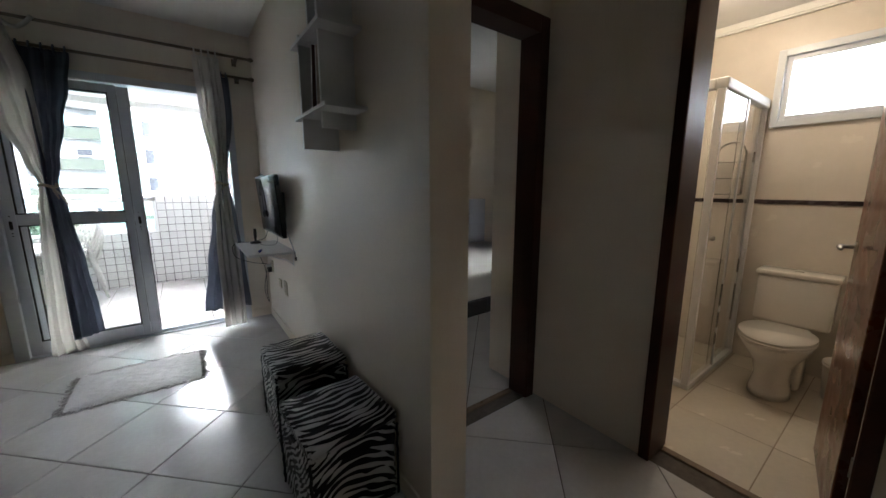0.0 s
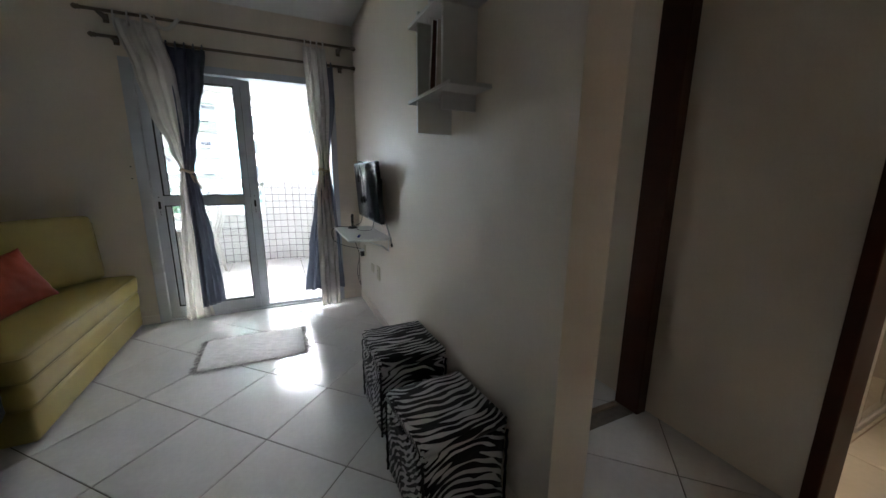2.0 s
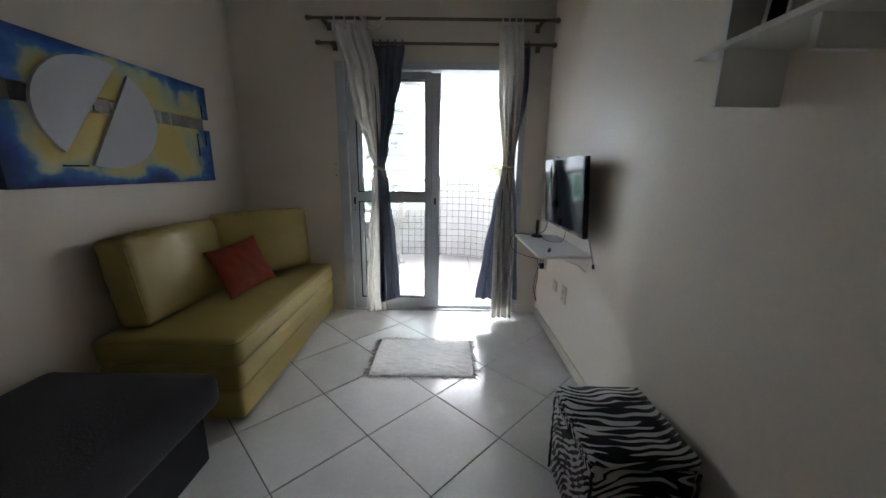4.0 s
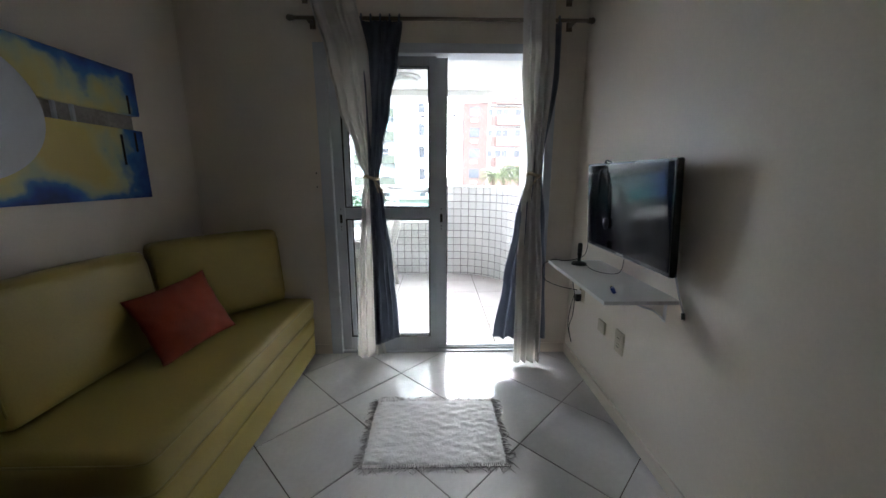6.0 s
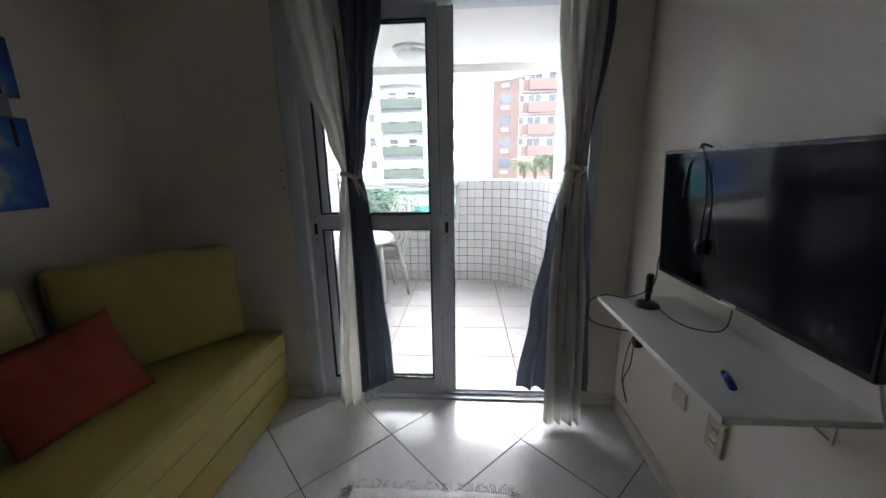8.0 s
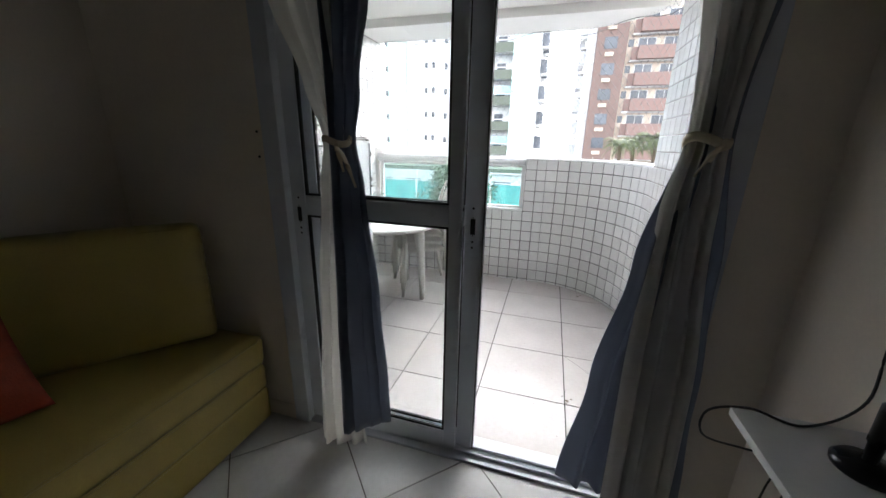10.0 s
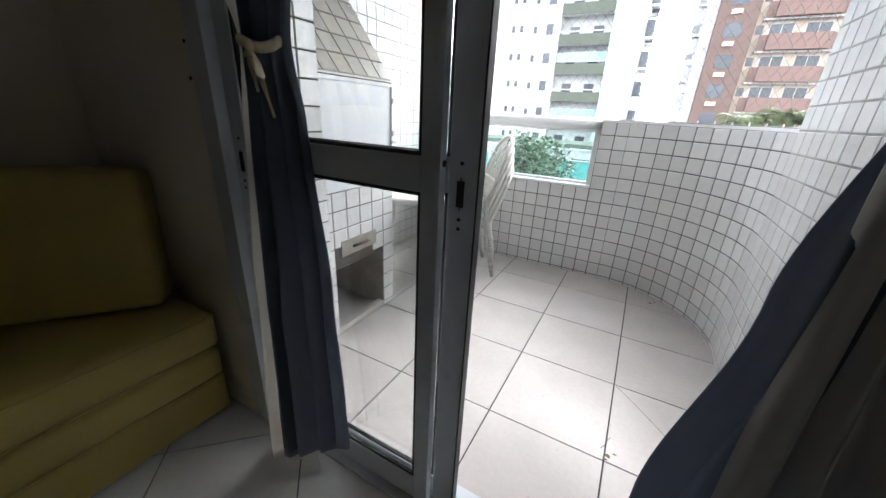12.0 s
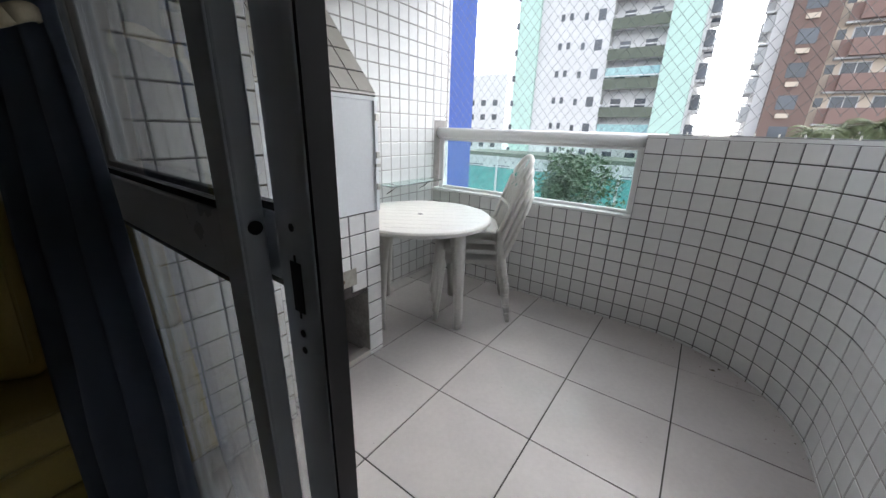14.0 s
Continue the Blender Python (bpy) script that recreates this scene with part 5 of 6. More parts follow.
def round_table():
    g = thing("round_table", (-0.99, 5.94, BZ), "round aged white plastic table with four legs, on the balcony tiles", "table")
    R, h = 0.455, 0.70
    part("tabletop", lathe_bm([(0.02, h - 0.012), (R - 0.03, h - 0.012), (R - 0.012, h - 0.032), (R, h - 0.03), (R + 0.002, h - 0.01), (R - 0.008, h - 0.001), (R - 0.02, h), (0.02, h)], 72), PLASTIC, g)
    for k in range(-4, 5):
        y = k * 0.085
        L = math.sqrt(max(0, (R - 0.05) ** 2 - y * y))
        bm = bmesh.new()
        cuboid(bm, -L, L, y - 0.0012, y + 0.0012, h - 0.0005, h + 0.0006)
        bmesh.ops.rotate(bm, verts=bm.verts, matrix=Matrix.Rotation(radians(35), 3, "Z"))
        part("top_rib", bm, PLASTIC, g)
    part("umbrella_hole", lathe_bm([(0.018, h + 0.0003), (0.018, h + 0.0012)], 16), BLACK_P, g, "small dark umbrella hole cap")
    for a in (-5, 85, 175, 265):
        c, s = math.cos(radians(a)), math.sin(radians(a))
        bm = bmesh.new()
        lo, hi = 0.375, 0.31
        va = []
        for r, z, w, t in ((lo - 0.03, 0, 0.024, 0.018), (lo - 0.03, 0.12, 0.027, 0.020), (hi + 0.02, 0.45, 0.033, 0.027), (hi, h - 0.012, 0.045, 0.035)):
            va.append([bm.verts.new(((r + i) * c - j * s, (r + i) * s + j * c, z)) for i, j in ((-t, -w), (t, -w), (t, w), (-t, w))])
        for p, q in zip(va, va[1:]):
            for i in range(4):
                bm.faces.new((p[i], p[(i + 1) % 4], q[(i + 1) % 4], q[i]))
        bm.faces.new(list(reversed(va[0])))
        bm.faces.new(va[-1])
        bmesh.ops.bevel(bm, geom=list(bm.edges), offset=0.006, segments=2, affect="EDGES")
        part("leg", bm, PLASTIC, g, smooth=True)


round_table()


def plastic_chair(place, turn, label):
    """A one-piece stacking chair; it faces its own -y."""
    g = thing("stacking_chair", place, label, "chair", "stacked plastic chairs", turn)
    n = 16
    bm = bmesh.new()
    top, bot = [], []
    for j in range(n + 1):
        for i in range(n + 1):
            u, v = 2 * i / n - 1, j / n
            w = 0.215 - 0.03 * v
            x, y = u * w, -0.21 + 0.42 * v
            z = 0.435 - 0.012 * (1 - u * u) - 0.02 * v + (0.014 * -((1 - v) ** 6)) + 0.006 * abs(u) ** 6
            if abs(u) == 1 or v in (0, 1):
                z -= 0.02
            top.append(bm.verts.new((x, y, z)))
            bot.append(bm.verts.new((x, y, z - 0.006)))
    for j in range(n):
        for i in range(n):
            q = j * (n + 1) + i
            bm.faces.new((top[q], top[q + 1], top[q + n + 2], top[q + n + 1]))
            bm.faces.new((bot[q + n + 1], bot[q + n + 2], bot[q + 1], bot[q]))
    part("seat", bm, PLASTIC, g, smooth=True)
    for s in (-1, 1):
        part("front_leg", tube_bm([(s * 0.195, -0.185, 0.425), (s * 0.215, -0.205, 0.2), (s * 0.235, -0.225, 0.0)], [0.026, 0.021, 0.017], 8), PLASTIC, g, smooth=True)
        part("back_leg", tube_bm([(s * 0.175, 0.19, 0.42), (s * 0.19, 0.225, 0.2), (s * 0.205, 0.265, 0.0)], [0.026, 0.021, 0.017], 8), PLASTIC, g, smooth=True)
        for k in (0.05, 0.10):
            part("foot_rib", tube_bm([(s * 0.204, 0.262 - k * 0.15, k), (s * 0.203, 0.255 - k * 0.15, k + 0.018)], 0.022, 8), PLASTIC, g, smooth=True)
    frame_pts = curve_points([(-0.18, 0.185, 0.40), (-0.205, 0.24, 0.55), (-0.20, 0.30, 0.72), (-0.13, 0.352, 0.83), (0, 0.368, 0.862), (0.13, 0.352, 0.83), (0.20, 0.30, 0.72), (0.205, 0.24, 0.55), (0.18, 0.185, 0.40)], 5)
    part("back_frame", tube_bm(frame_pts, 0.016, 8), PLASTIC, g, smooth=True)
    for x in (-0.115, -0.06, 0.0, 0.06, 0.115):
        pts = curve_points([(x * 0.9, 0.195, 0.41), (x, 0.232, 0.52), (x * 1.05, 0.285, 0.68), (x * 0.95, 0.352, 0.845 - abs(x) * 0.25)], 4)
        part("back_slat", tube_bm(pts, 0.010, 6, flat=0.4), PLASTIC, g, smooth=True)
    part("back_cross_bar", tube_bm(curve_points([(-0.2, 0.24, 0.55), (0, 0.255, 0.55), (0.2, 0.24, 0.55)], 5), 0.012, 6), PLASTIC, g, smooth=True)
    return g


_c = plastic_chair((-0.768, 6.222, BZ), -56.5, "aged white plastic chair, bottom of the stack by the table")
for _k in range(1, 4):
    _o = copy_thing(_c, pose(-0.768 - 0.006 * _k, 6.222 - 0.004 * _k, BZ + 0.070 * _k, 0, 0, -56.5 + 0.6 * (_k % 2)))
    _o["label"] = "aged white plastic chair, " + ("nested in the stack by the table" if _k < 3 else "top of the stack by the table")


def balcony_lamp():
    g = thing("ceiling_lamp", (-0.27, 5.85, BH), "round white unlit glass bowl lamp on the balcony ceiling", "lamp")
    part("mount", lathe_bm([(0.165, 0.0), (0.17, -0.015), (0.14, -0.03)], 36), WHITE_P, g, smooth=True)
    part("bowl", lathe_bm([(0.138, -0.03), (0.13, -0.055), (0.09, -0.08), (0.03, -0.092), (0.003, -0.094)], 36), WHITE_P, g, smooth=True)


balcony_lamp()


def floor_crack(points, label):
    g = tagged(new("tile_crack"), label, "crack", "cracks in the balcony tiles")
    bm = bmesh.new()
    pts = curve_points([(x, y, 0) for x, y in points], 5)
    for a, b in zip(pts, pts[1:]):
        d = (b - a).normalized()
        n_ = Vector((-d.y, d.x, 0)) * 0.0012
        bm.faces.new([bm.verts.new(v + Vector((0, 0, BZ + 0.0006))) for v in (a - n_, b - n_, b + n_, a + n_)])
    part("crack_line", bm, BALC_GROUT, g)


floor_crack([(0.556, 5.372), (0.63, 5.30), (0.71, 5.215), (0.80, 5.118), (0.93, 5.00)], "thin dark hairline crack across a balcony floor tile")
floor_crack([(0.53, 4.955), (0.545, 4.985), (0.55, 5.01), (0.56, 5.03)], "short dark hairline crack in a balcony floor tile")


def debris():
    g = tagged(new("floor_litter"), "dry leaf bits and grit on the balcony floor", "litter")
    rnd = random.Random(21)
    bm = bmesh.new()
    spots = [(0.70, 6.44, 0.018), (0.73, 6.47, 0.012), (0.56, 4.93, 0.016), (0.55, 4.91, 0.012), (0.58, 4.95, 0.010)]
    for _ in range(34):
        a = rnd.uniform(0, 1.57)
        r = CR - abs(rnd.gauss(0, 0.07)) - 0.01
        spots.append((CX + r * math.sin(a), CY + r * math.cos(a), rnd.uniform(0.002, 0.005)))
    for _ in range(30):
        spots.append((rnd.uniform(-0.7, 0.95), rnd.uniform(4.6, 6.6), rnd.uniform(0.0015, 0.0035)))
    for x, y, r in spots:
        k = rnd.uniform(0, 3)
        ring = [bm.verts.new((x + r * rnd.uniform(0.4, 1.1) * math.cos(k + i * 1.05), y + r * rnd.uniform(0.25, 0.8) * math.sin(k + i * 1.05), BZ + rnd.uniform(0.001, 0.003))) for i in range(6)]
        bm.faces.new(ring)
    tagged(part("leaf_litter", bm, BARK, g), kind="stuff")


debris()


def wall_screw(x, z):
    g = tagged(new("wall_screw"), "small dark screw in the wall near the door", "screw", "screws in the wall")
    g.location = (x, YW, z)
    part("screw_head", lathe_bm([(0.005, 0), (0.005, 0.003), (0.002, 0.005)], 10), BLACK_P, g).matrix_basis = pose(0, 0, 0, 90)


for _x, _z in ((-0.772, 1.355), (-0.773, 1.26)):
    wall_screw(_x, _z)

# safety net along the opening
def net():
    g = thing("safety_net", (0, 0, 0), "pale diamond-mesh safety net strung outside the balcony parapet", "safety net")
    y0 = BYP + 0.125
    L1 = CX - BX0
    L2 = 0.5 * math.pi * (CR + 0.125)

    def at(s, z):
        if s < L1:
            return Vector((BX0 + s, y0 + 0.01 * math.sin(s * 4) * math.sin(z * 3), z))
        a = (s - L1) / (CR + 0.125)
        return Vector((CX + (CR + 0.125) * math.sin(a), CY + (CR + 0.125) * math.cos(a), z))

    bm = bmesh.new()
    z0, z1 = 0.72, BH
    P = 0.064
    hgt = z1 - z0
    tot = L1 + L2

    def strand(pts, r):
        rings = []
        along = (pts[-1] - pts[0]).normalized()
        out = along.cross(Vector((0, 0, 1))).normalized()
        side = along.cross(out)
        for p in pts:
            rings.append([bm.verts.new(p + r * (side * math.cos(k * 2.094) + out * math.sin(k * 2.094))) for k in range(3)])
        for a, b in zip(rings, rings[1:]):
            for k in range(3):
                bm.faces.new((a[k], b[k], b[(k + 1) % 3], a[(k + 1) % 3]))

    n = int((tot + hgt) / P) + 1
    for i in range(n):
        for sgn in (1, -1):
            s0 = i * P - hgt * 0.84 if sgn > 0 else i * P
            pts = []
            for k in range(15):
                z = z0 + hgt * k / 14
                s = s0 + sgn * hgt * 0.84 * k / 14
                if 0 <= s <= tot and not (z < PT + 0.01 and s > RX1 - BX0):
                    pts.append(at(s, z))
            if len(pts) > 1:
                strand(pts, 0.0012)
    tagged(part("net_web", bm, NET, g), kind="stuff")
    part("top_rope", tube_bm([at(tot * i / 30, BH - 0.10 + 0.03 * math.sin(i * 0.9)) for i in range(31)], 0.003, 5), NET, g)
    part("bottom_rope", tube_bm([at(L1 - 0.2 + (tot - L1 + 0.2) * i / 20, PT + 0.012) for i in range(21)], 0.003, 5), NET, g)
    for i in range(14):
        p = at(L1 - 0.1 + (tot - L1) * i / 13, PT + 0.008)
        part("net_hook", tube_bm([p, p + Vector((0, 0, 0.02))], 0.004, 6), STEEL, g)


net()

# ---- outside ----
bm = bmesh.new()
cuboid(bm, -900, 900, 6.9, 1800, -7.2, -7.0)
tagged(part("ground", bm, ASPHALT), kind="structure")
setting("building_below", OFFWHITE, (-2.2, 1.6, 6.0, 6.84, -7.0, BZ - 0.15))


def shared_box(name, w, d, h, m):
    bm = bmesh.new()
    cuboid(bm, -w / 2, w / 2, -d / 2, 0, 0, h)
    me = bpy.data.meshes.new(name)
    bm.to_mesh(me)
    bm.free()
    me.materials.append(m)
    return me


def put(name, me, parent, place, turn=0):
    ob = new(name, me)
    ob.parent = parent
    ob.location = place
    ob.rotation_euler[2] = radians(turn)
    return ob


def white_tower():
    g = thing("apartment_tower", (0, 51, -7), "white and mint-green apartment tower with olive balcony fronts", "apartment building")
    H1 = 40
    for nm, m, d in (("wall", OFFWHITE, (-19.3, -11.0, 0, 12, 0, H1)), ("wall", MINT, (-22.1, -19.3, -0.4, 12, 0, H1)), ("wall", MINT, (-5.4, -2.45, -0.4, 12, 0, H1)),
                     ("wall", OFFWHITE, (-11.0, -5.4, 1.3, 12, 0, H1)), ("side_wall", OFFWHITE, (-2.45, -2.2, 0.2, 14, 0, H1))):
        box(nm, d, m, g)
    small, tall, wide = shared_box("window", 0.42, 0.05, 0.72, FARGLASS), shared_box("window", 0.8, 0.05, 1.1, FARGLASS), shared_box("window", 1.1, 0.05, 1.7, FARGLASS)
    par, gl = shared_box("balcony_front", 5.5, 0.15, 1.05, GREENPAR), shared_box("balcony_glass", 5.4, 0.05, 1.0, TEALGLASS)
    slab, sidew = shared_box("balcony_slab", 5.6, 1.6, 0.18, OFFWHITE), shared_box("side_window", 0.8, 1.6, 1.5, FARGLASS)
    bar = shared_box("balcony_rail", 5.6, 0.08, 0.12, OFFWHITE)
    for k in range(13):
        z = 1.37 + 2.985 * k
        for x in (-16.6, -15.6):
            put("window", small, g, (x, 0, z + 1.3))
        put("window", tall, g, (-12.2, 0, z + 0.9))
        put("window", small, g, (-13.9, 0, z + 1.1))
        put("side_window", small, g, (-22.1, -0.4, z + 1.0), 0)
        for x in (-9.6, -7.0):
            put("window", wide, g, (x, 1.3, z + 0.1))
        put("balcony_slab", slab, g, (-8.2, 1.3, z - 0.25))
        put("balcony_front", par, g, (-8.2, -0.25, z - 0.25))
        put("balcony_rail", bar, g, (-8.2, -0.28, z + 1.0))
        if k in (2, 4, 7, 10):
            put("balcony_glass", gl, g, (-8.2, -0.1, z + 0.95))
        for y in (2.2, 6.0):
            put("side_window", sidew, g, (-1.8, y, z + 0.6))
            put("side_ledge", shared_slab, g, (-1.8, y + 0.2, z + 0.3))


shared_slab = shared_box("side_ledge", 0.8, 2.0, 0.25, OFFWHITE)
white_tower()


def brown_tower():
    g = thing("apartment_tower", (0, 51, -7), "brown and beige apartment tower with rounded brown balcony fronts", "apartment building", "towers")
    H1 = 24.5
    for nm, m, d in (("wall", BROWN, (3.85, 7.0, 0, 12, 0, H1)), ("wall", BEIGE, (7.0, 14.0, 0.8, 12, 0, H1)), ("wall", BROWN, (14.0, 20, 0.2, 12, 0, H1)), ("side_wall", OFFWHITE, (2.9, 3.85, 1.5, 12, 0, H1 - 0.5)), ("roof", BROWN, (7.0, 20.3, -0.6, 12, H1, H1 + 0.8))):
        box(nm, d, m, g)
    w1, w2, sm = shared_box("window", 1.35, 0.06, 1.2, FARGLASS), shared_box("window", 1.65, 0.06, 1.65, FARGLASS), shared_box("window", 0.55, 0.06, 0.75, FARGLASS)
    ac = shared_box("air_conditioner", 0.9, 0.4, 0.4, BEIGE)
    sd, sl = shared_box("side_balcony", 0.7, 1.8, 1.4, GREYSTEEL), shared_box("side_slab", 0.7, 2.2, 0.15, OFFWHITE)
    bm = bmesh.new()
    cuboid(bm, -2.8, 2.8, -1.3, 0, 0, 1.3)
    bmesh.ops.bevel(bm, geom=[e for e in bm.edges if abs(e.verts[0].co.z - e.verts[1].co.z) > 1], offset=0.6, segments=4, affect="EDGES")
    bal = bpy.data.meshes.new("balcony_front")
    bm.to_mesh(bal)
    bm.free()
    bal.materials.append(TERRA)
    wf, wb, slab = shared_box("window_frame", 1.85, 0.03, 1.82, OFFWHITE), shared_box("window_bar", 0.07, 0.05, 1.65, OFFWHITE), shared_box("balcony_slab", 5.7, 1.3, 0.16, OFFWHITE)
    for k in range(8):
        z = 1.99 + 2.68 * k
        put("window", w1, g, (5.3, -0.02, z + 0.8))
        put("air_conditioner", ac, g, (5.25, 0, z + 0.05))
        for x in (7.5, 13.5):
            put("window", sm, g, (x, 0.8, z + 1.05))
        for x in (9.1, 11.7):
            put("window_frame", wf, g, (x, 0.8, z + 0.12))
            put("window", w2, g, (x, 0.78, z + 0.2))
            put("window_bar", wb, g, (x, 0.71, z + 0.2))
        put("balcony_front", bal, g, (10.35, 0.8, z - 0.4))
        put("balcony_slab", slab, g, (10.35, 0.79, z - 0.56))
        put("window", w1, g, (16.5, 0.18, z + 0.8))
        for y in (3.2, 7.5):
            put("side_balcony", sd, g, (2.55, y, z - 0.2))
            put("side_slab", sl, g, (2.55, y, z + 1.35))


brown_tower()


def blue_block():
    g = thing("blue_building", (0, 0, -7), "tall bright blue rendered building beside the balcony", "building")
    part("wall", prism_bm([(-9.5, 14), (-5.62, 14), (-7.6, 17.2), (-11.5, 17.2)], 0, 22), BLUE_WALL, g)
    fr, w = shared_box("window_frame", 0.9, 0.05, 1.3, OFFWHITE), shared_box("window", 0.7, 0.08, 1.1, FARGLASS)
    for k in range(7):
        z = 1.0 + 2.9 * k
        put("window_frame", fr, g, (-6.95, 14, z + 0.3))
        put("window", w, g, (-6.95, 14, z + 0.4))
        put("window_frame", fr, g, (-8.6, 14, z + 0.3))


blue_block()


def far_block(x0, x1, y, h, m, label):
    g = thing("distant_building", ((x0 + x1) / 2, y, -7), label, "building", "distant buildings")
    w = (x1 - x0) / 2
    box("wall", (-w, w, 0, 10, 0, h), m, g)
    me = shared_box("window", 1.2, 0.06, 1.2, FARGLASS)
    for k in range(int(h / 3) - 1):
        for i in range(int(w * 2 / 3)):
            put("window", me, g, (-w + 1.5 + i * 3, 0, 1.5 + 3 * k))


far_block(-60, -38, 80, 20, OFFWHITE, "pale distant apartment block beyond the court")
far_block(22, 45, 70, 22, BEIGE, "beige distant apartment block beyond the towers")


def court():
    g = thing("court_fence", (0, 30, -7), "turquoise screened fence with pale posts around the court below", "fence")
    box("screen", (-22, -1.0, 0, 0.05, 0, 5.4), TEALNET, g)
    for x in range(-22, 0, 3):
        box("post", (x, x + 0.14, -0.1, 0.0, 0, 6.3), OFFWHITE, g)
    for z in (5.45, 6.2):
        box("top_rail", (-22, -1.0, -0.08, -0.01, z, z + 0.08), OFFWHITE, g)
    g = thing("pool_house", (0, 36, -7), "low white pool house with green trim behind the turquoise fence", "building")
    box("wall", (-20, 1, 0, 5, 0, 5.8), OFFWHITE, g)
    box("roof_edge", (-20.2, 1.2, -0.4, 5.2, 5.8, 6.2), GREENPAR, g)
    me = shared_box("window", 1.8, 0.06, 1.6, FARGLASS)
    for i in range(7):
        put("window", me, g, (-18.5 + i * 2.9, 0, 3.4))


court()


def tree(place, h, r, seed, label, kind="tree"):
    g = thing(kind, place, label, "tree")
    rnd = random.Random(seed)
    bm = tube_bm([(0, 0, 0), (0.05, 0.02, h * 0.3), (-0.04, 0.05, h * 0.6)], [0.16, 0.13, 0.10], 10)
    for i in range(9):
        a = i * 0.7 + rnd.random()
        e = (r * 0.7 * math.cos(a), r * 0.7 * math.sin(a), h * rnd.uniform(0.7, 0.95))
        tube_bm([(-0.04, 0.05, h * 0.5), (e[0] * 0.5, e[1] * 0.5, h * 0.7), e], [0.08, 0.05, 0.02], 6, bm)
    part("trunk", bm, BARK, g, smooth=True)
    bm = bmesh.new()
    blobs = [(Vector((rnd.uniform(-0.6, 0.6) * r, rnd.uniform(-0.6, 0.6) * r, h - r * 0.75 + rnd.uniform(-0.45, 0.5) * r)), rnd.uniform(0.35, 0.6) * r) for _ in range(16)]
    for _ in range(5200):
        c, br = blobs[rnd.randrange(16)]
        d = Vector((rnd.gauss(0, 1), rnd.gauss(0, 1), rnd.gauss(0, 1))).normalized()
        p = c + d * br * rnd.uniform(0.55, 1.05)
        s = rnd.uniform(0.05, 0.10)
        u = Vector((rnd.gauss(0, 1), rnd.gauss(0, 1), rnd.gauss(0, 0.5))).normalized()
        v = u.cross(Vector((rnd.gauss(0, 1), rnd.gauss(0, 1), 1))).normalized()
        q = [bm.verts.new(p + u * s * 1.4), bm.verts.new(p + v * s * 0.6), bm.verts.new(p - u * s * 1.4), bm.verts.new(p - v * s * 0.6)]
        bm.faces.new(q)
    tagged(part("crown", bm, LEAF, g, "dense dark green leaves"), kind="stuff")


tree((-3.9, 20, -7), 7.3, 1.75, 5, "round dark green leafy tree in the court below the balcony")


def palm(place, h, r, seed, label):
    g = thing("palm_tree", place, label, "palm tree", "palms behind the parapet")
    rnd = random.Random(seed)
    part("trunk", tube_bm([(0, 0, 0), (0.1, 0, h * 0.5), (0, 0.05, h - r * 0.5)], [0.18, 0.14, 0.11], 8), BARK, g, smooth=True)
    bm = bmesh.new()
    for i in range(46):
        a = rnd.uniform(0, 6.28)
        lift = rnd.uniform(0.1, 1.2)
        pts = []
        for k in range(9):
            t = k / 8
            pts.append(Vector((r * t * math.cos(a), r * t * math.sin(a), h - r * 0.5 + r * lift * t - r * 0.9 * t * t)))
        side = Vector((-math.sin(a), math.cos(a), 0))
        for k in range(1, 9):
            for s in (-1, 1):
                for q in (0, 0.5):
                    p = pts[k - 1].lerp(pts[k], q)
                    tip = p + side * s * r * 0.32 * (1 - (k / 9) ** 2) + (pts[k] - pts[k - 1]) * 0.9 + Vector((0, 0, -0.1 * r))
                    w = (pts[k] - pts[k - 1]) * 0.16
                    bm.faces.new((bm.verts.new(p - w), bm.verts.new(p + w), bm.verts.new(tip)))
    tagged(part("fronds", bm, PALMLEAF, g, "yellow-green feathery fronds"), kind="stuff")


palm((4.6, 30, -7), 9.05, 1.1, 1, "yellow-green palm with ragged fronds, beyond the curved parapet")
palm((6.9, 31, -7), 9.45, 1.3, 2, "taller yellow-green palm with ragged fronds, beyond the parapet")
palm((5.7, 31.5, -7), 9.25, 1.25, 4, "low yellow-green palm with short fronds beyond the parapet")
palm((7.8, 31.5, -7), 9.2, 1.2, 5, "small dull green palm with thin fronds beyond the parapet")
palm((8.6, 30, -7), 9.15, 1.3, 3, "spreading pale green palm with drooping fronds beyond the parapet")

# ---- pieces: floor and wall tiles ----
def clip(poly, axis, limit, keep_above):
    out = []
    for i, p in enumerate(poly):
        q = poly[(i + 1) % len(poly)]
        a, b = (p[axis] - limit), (q[axis] - limit)
        if not keep_above:
            a, b = -a, -b
        if a >= 0:
            out.append(p)
        if (a >= 0) != (b >= 0):
            t = a / (a - b)
            out.append(tuple(p[k] + (q[k] - p[k]) * t for k in (0, 1)))
    return out


def area(poly):
    return abs(sum(poly[i][0] * poly[(i + 1) % len(poly)][1] - poly[(i + 1) % len(poly)][0] * poly[i][1] for i in range(len(poly)))) / 2


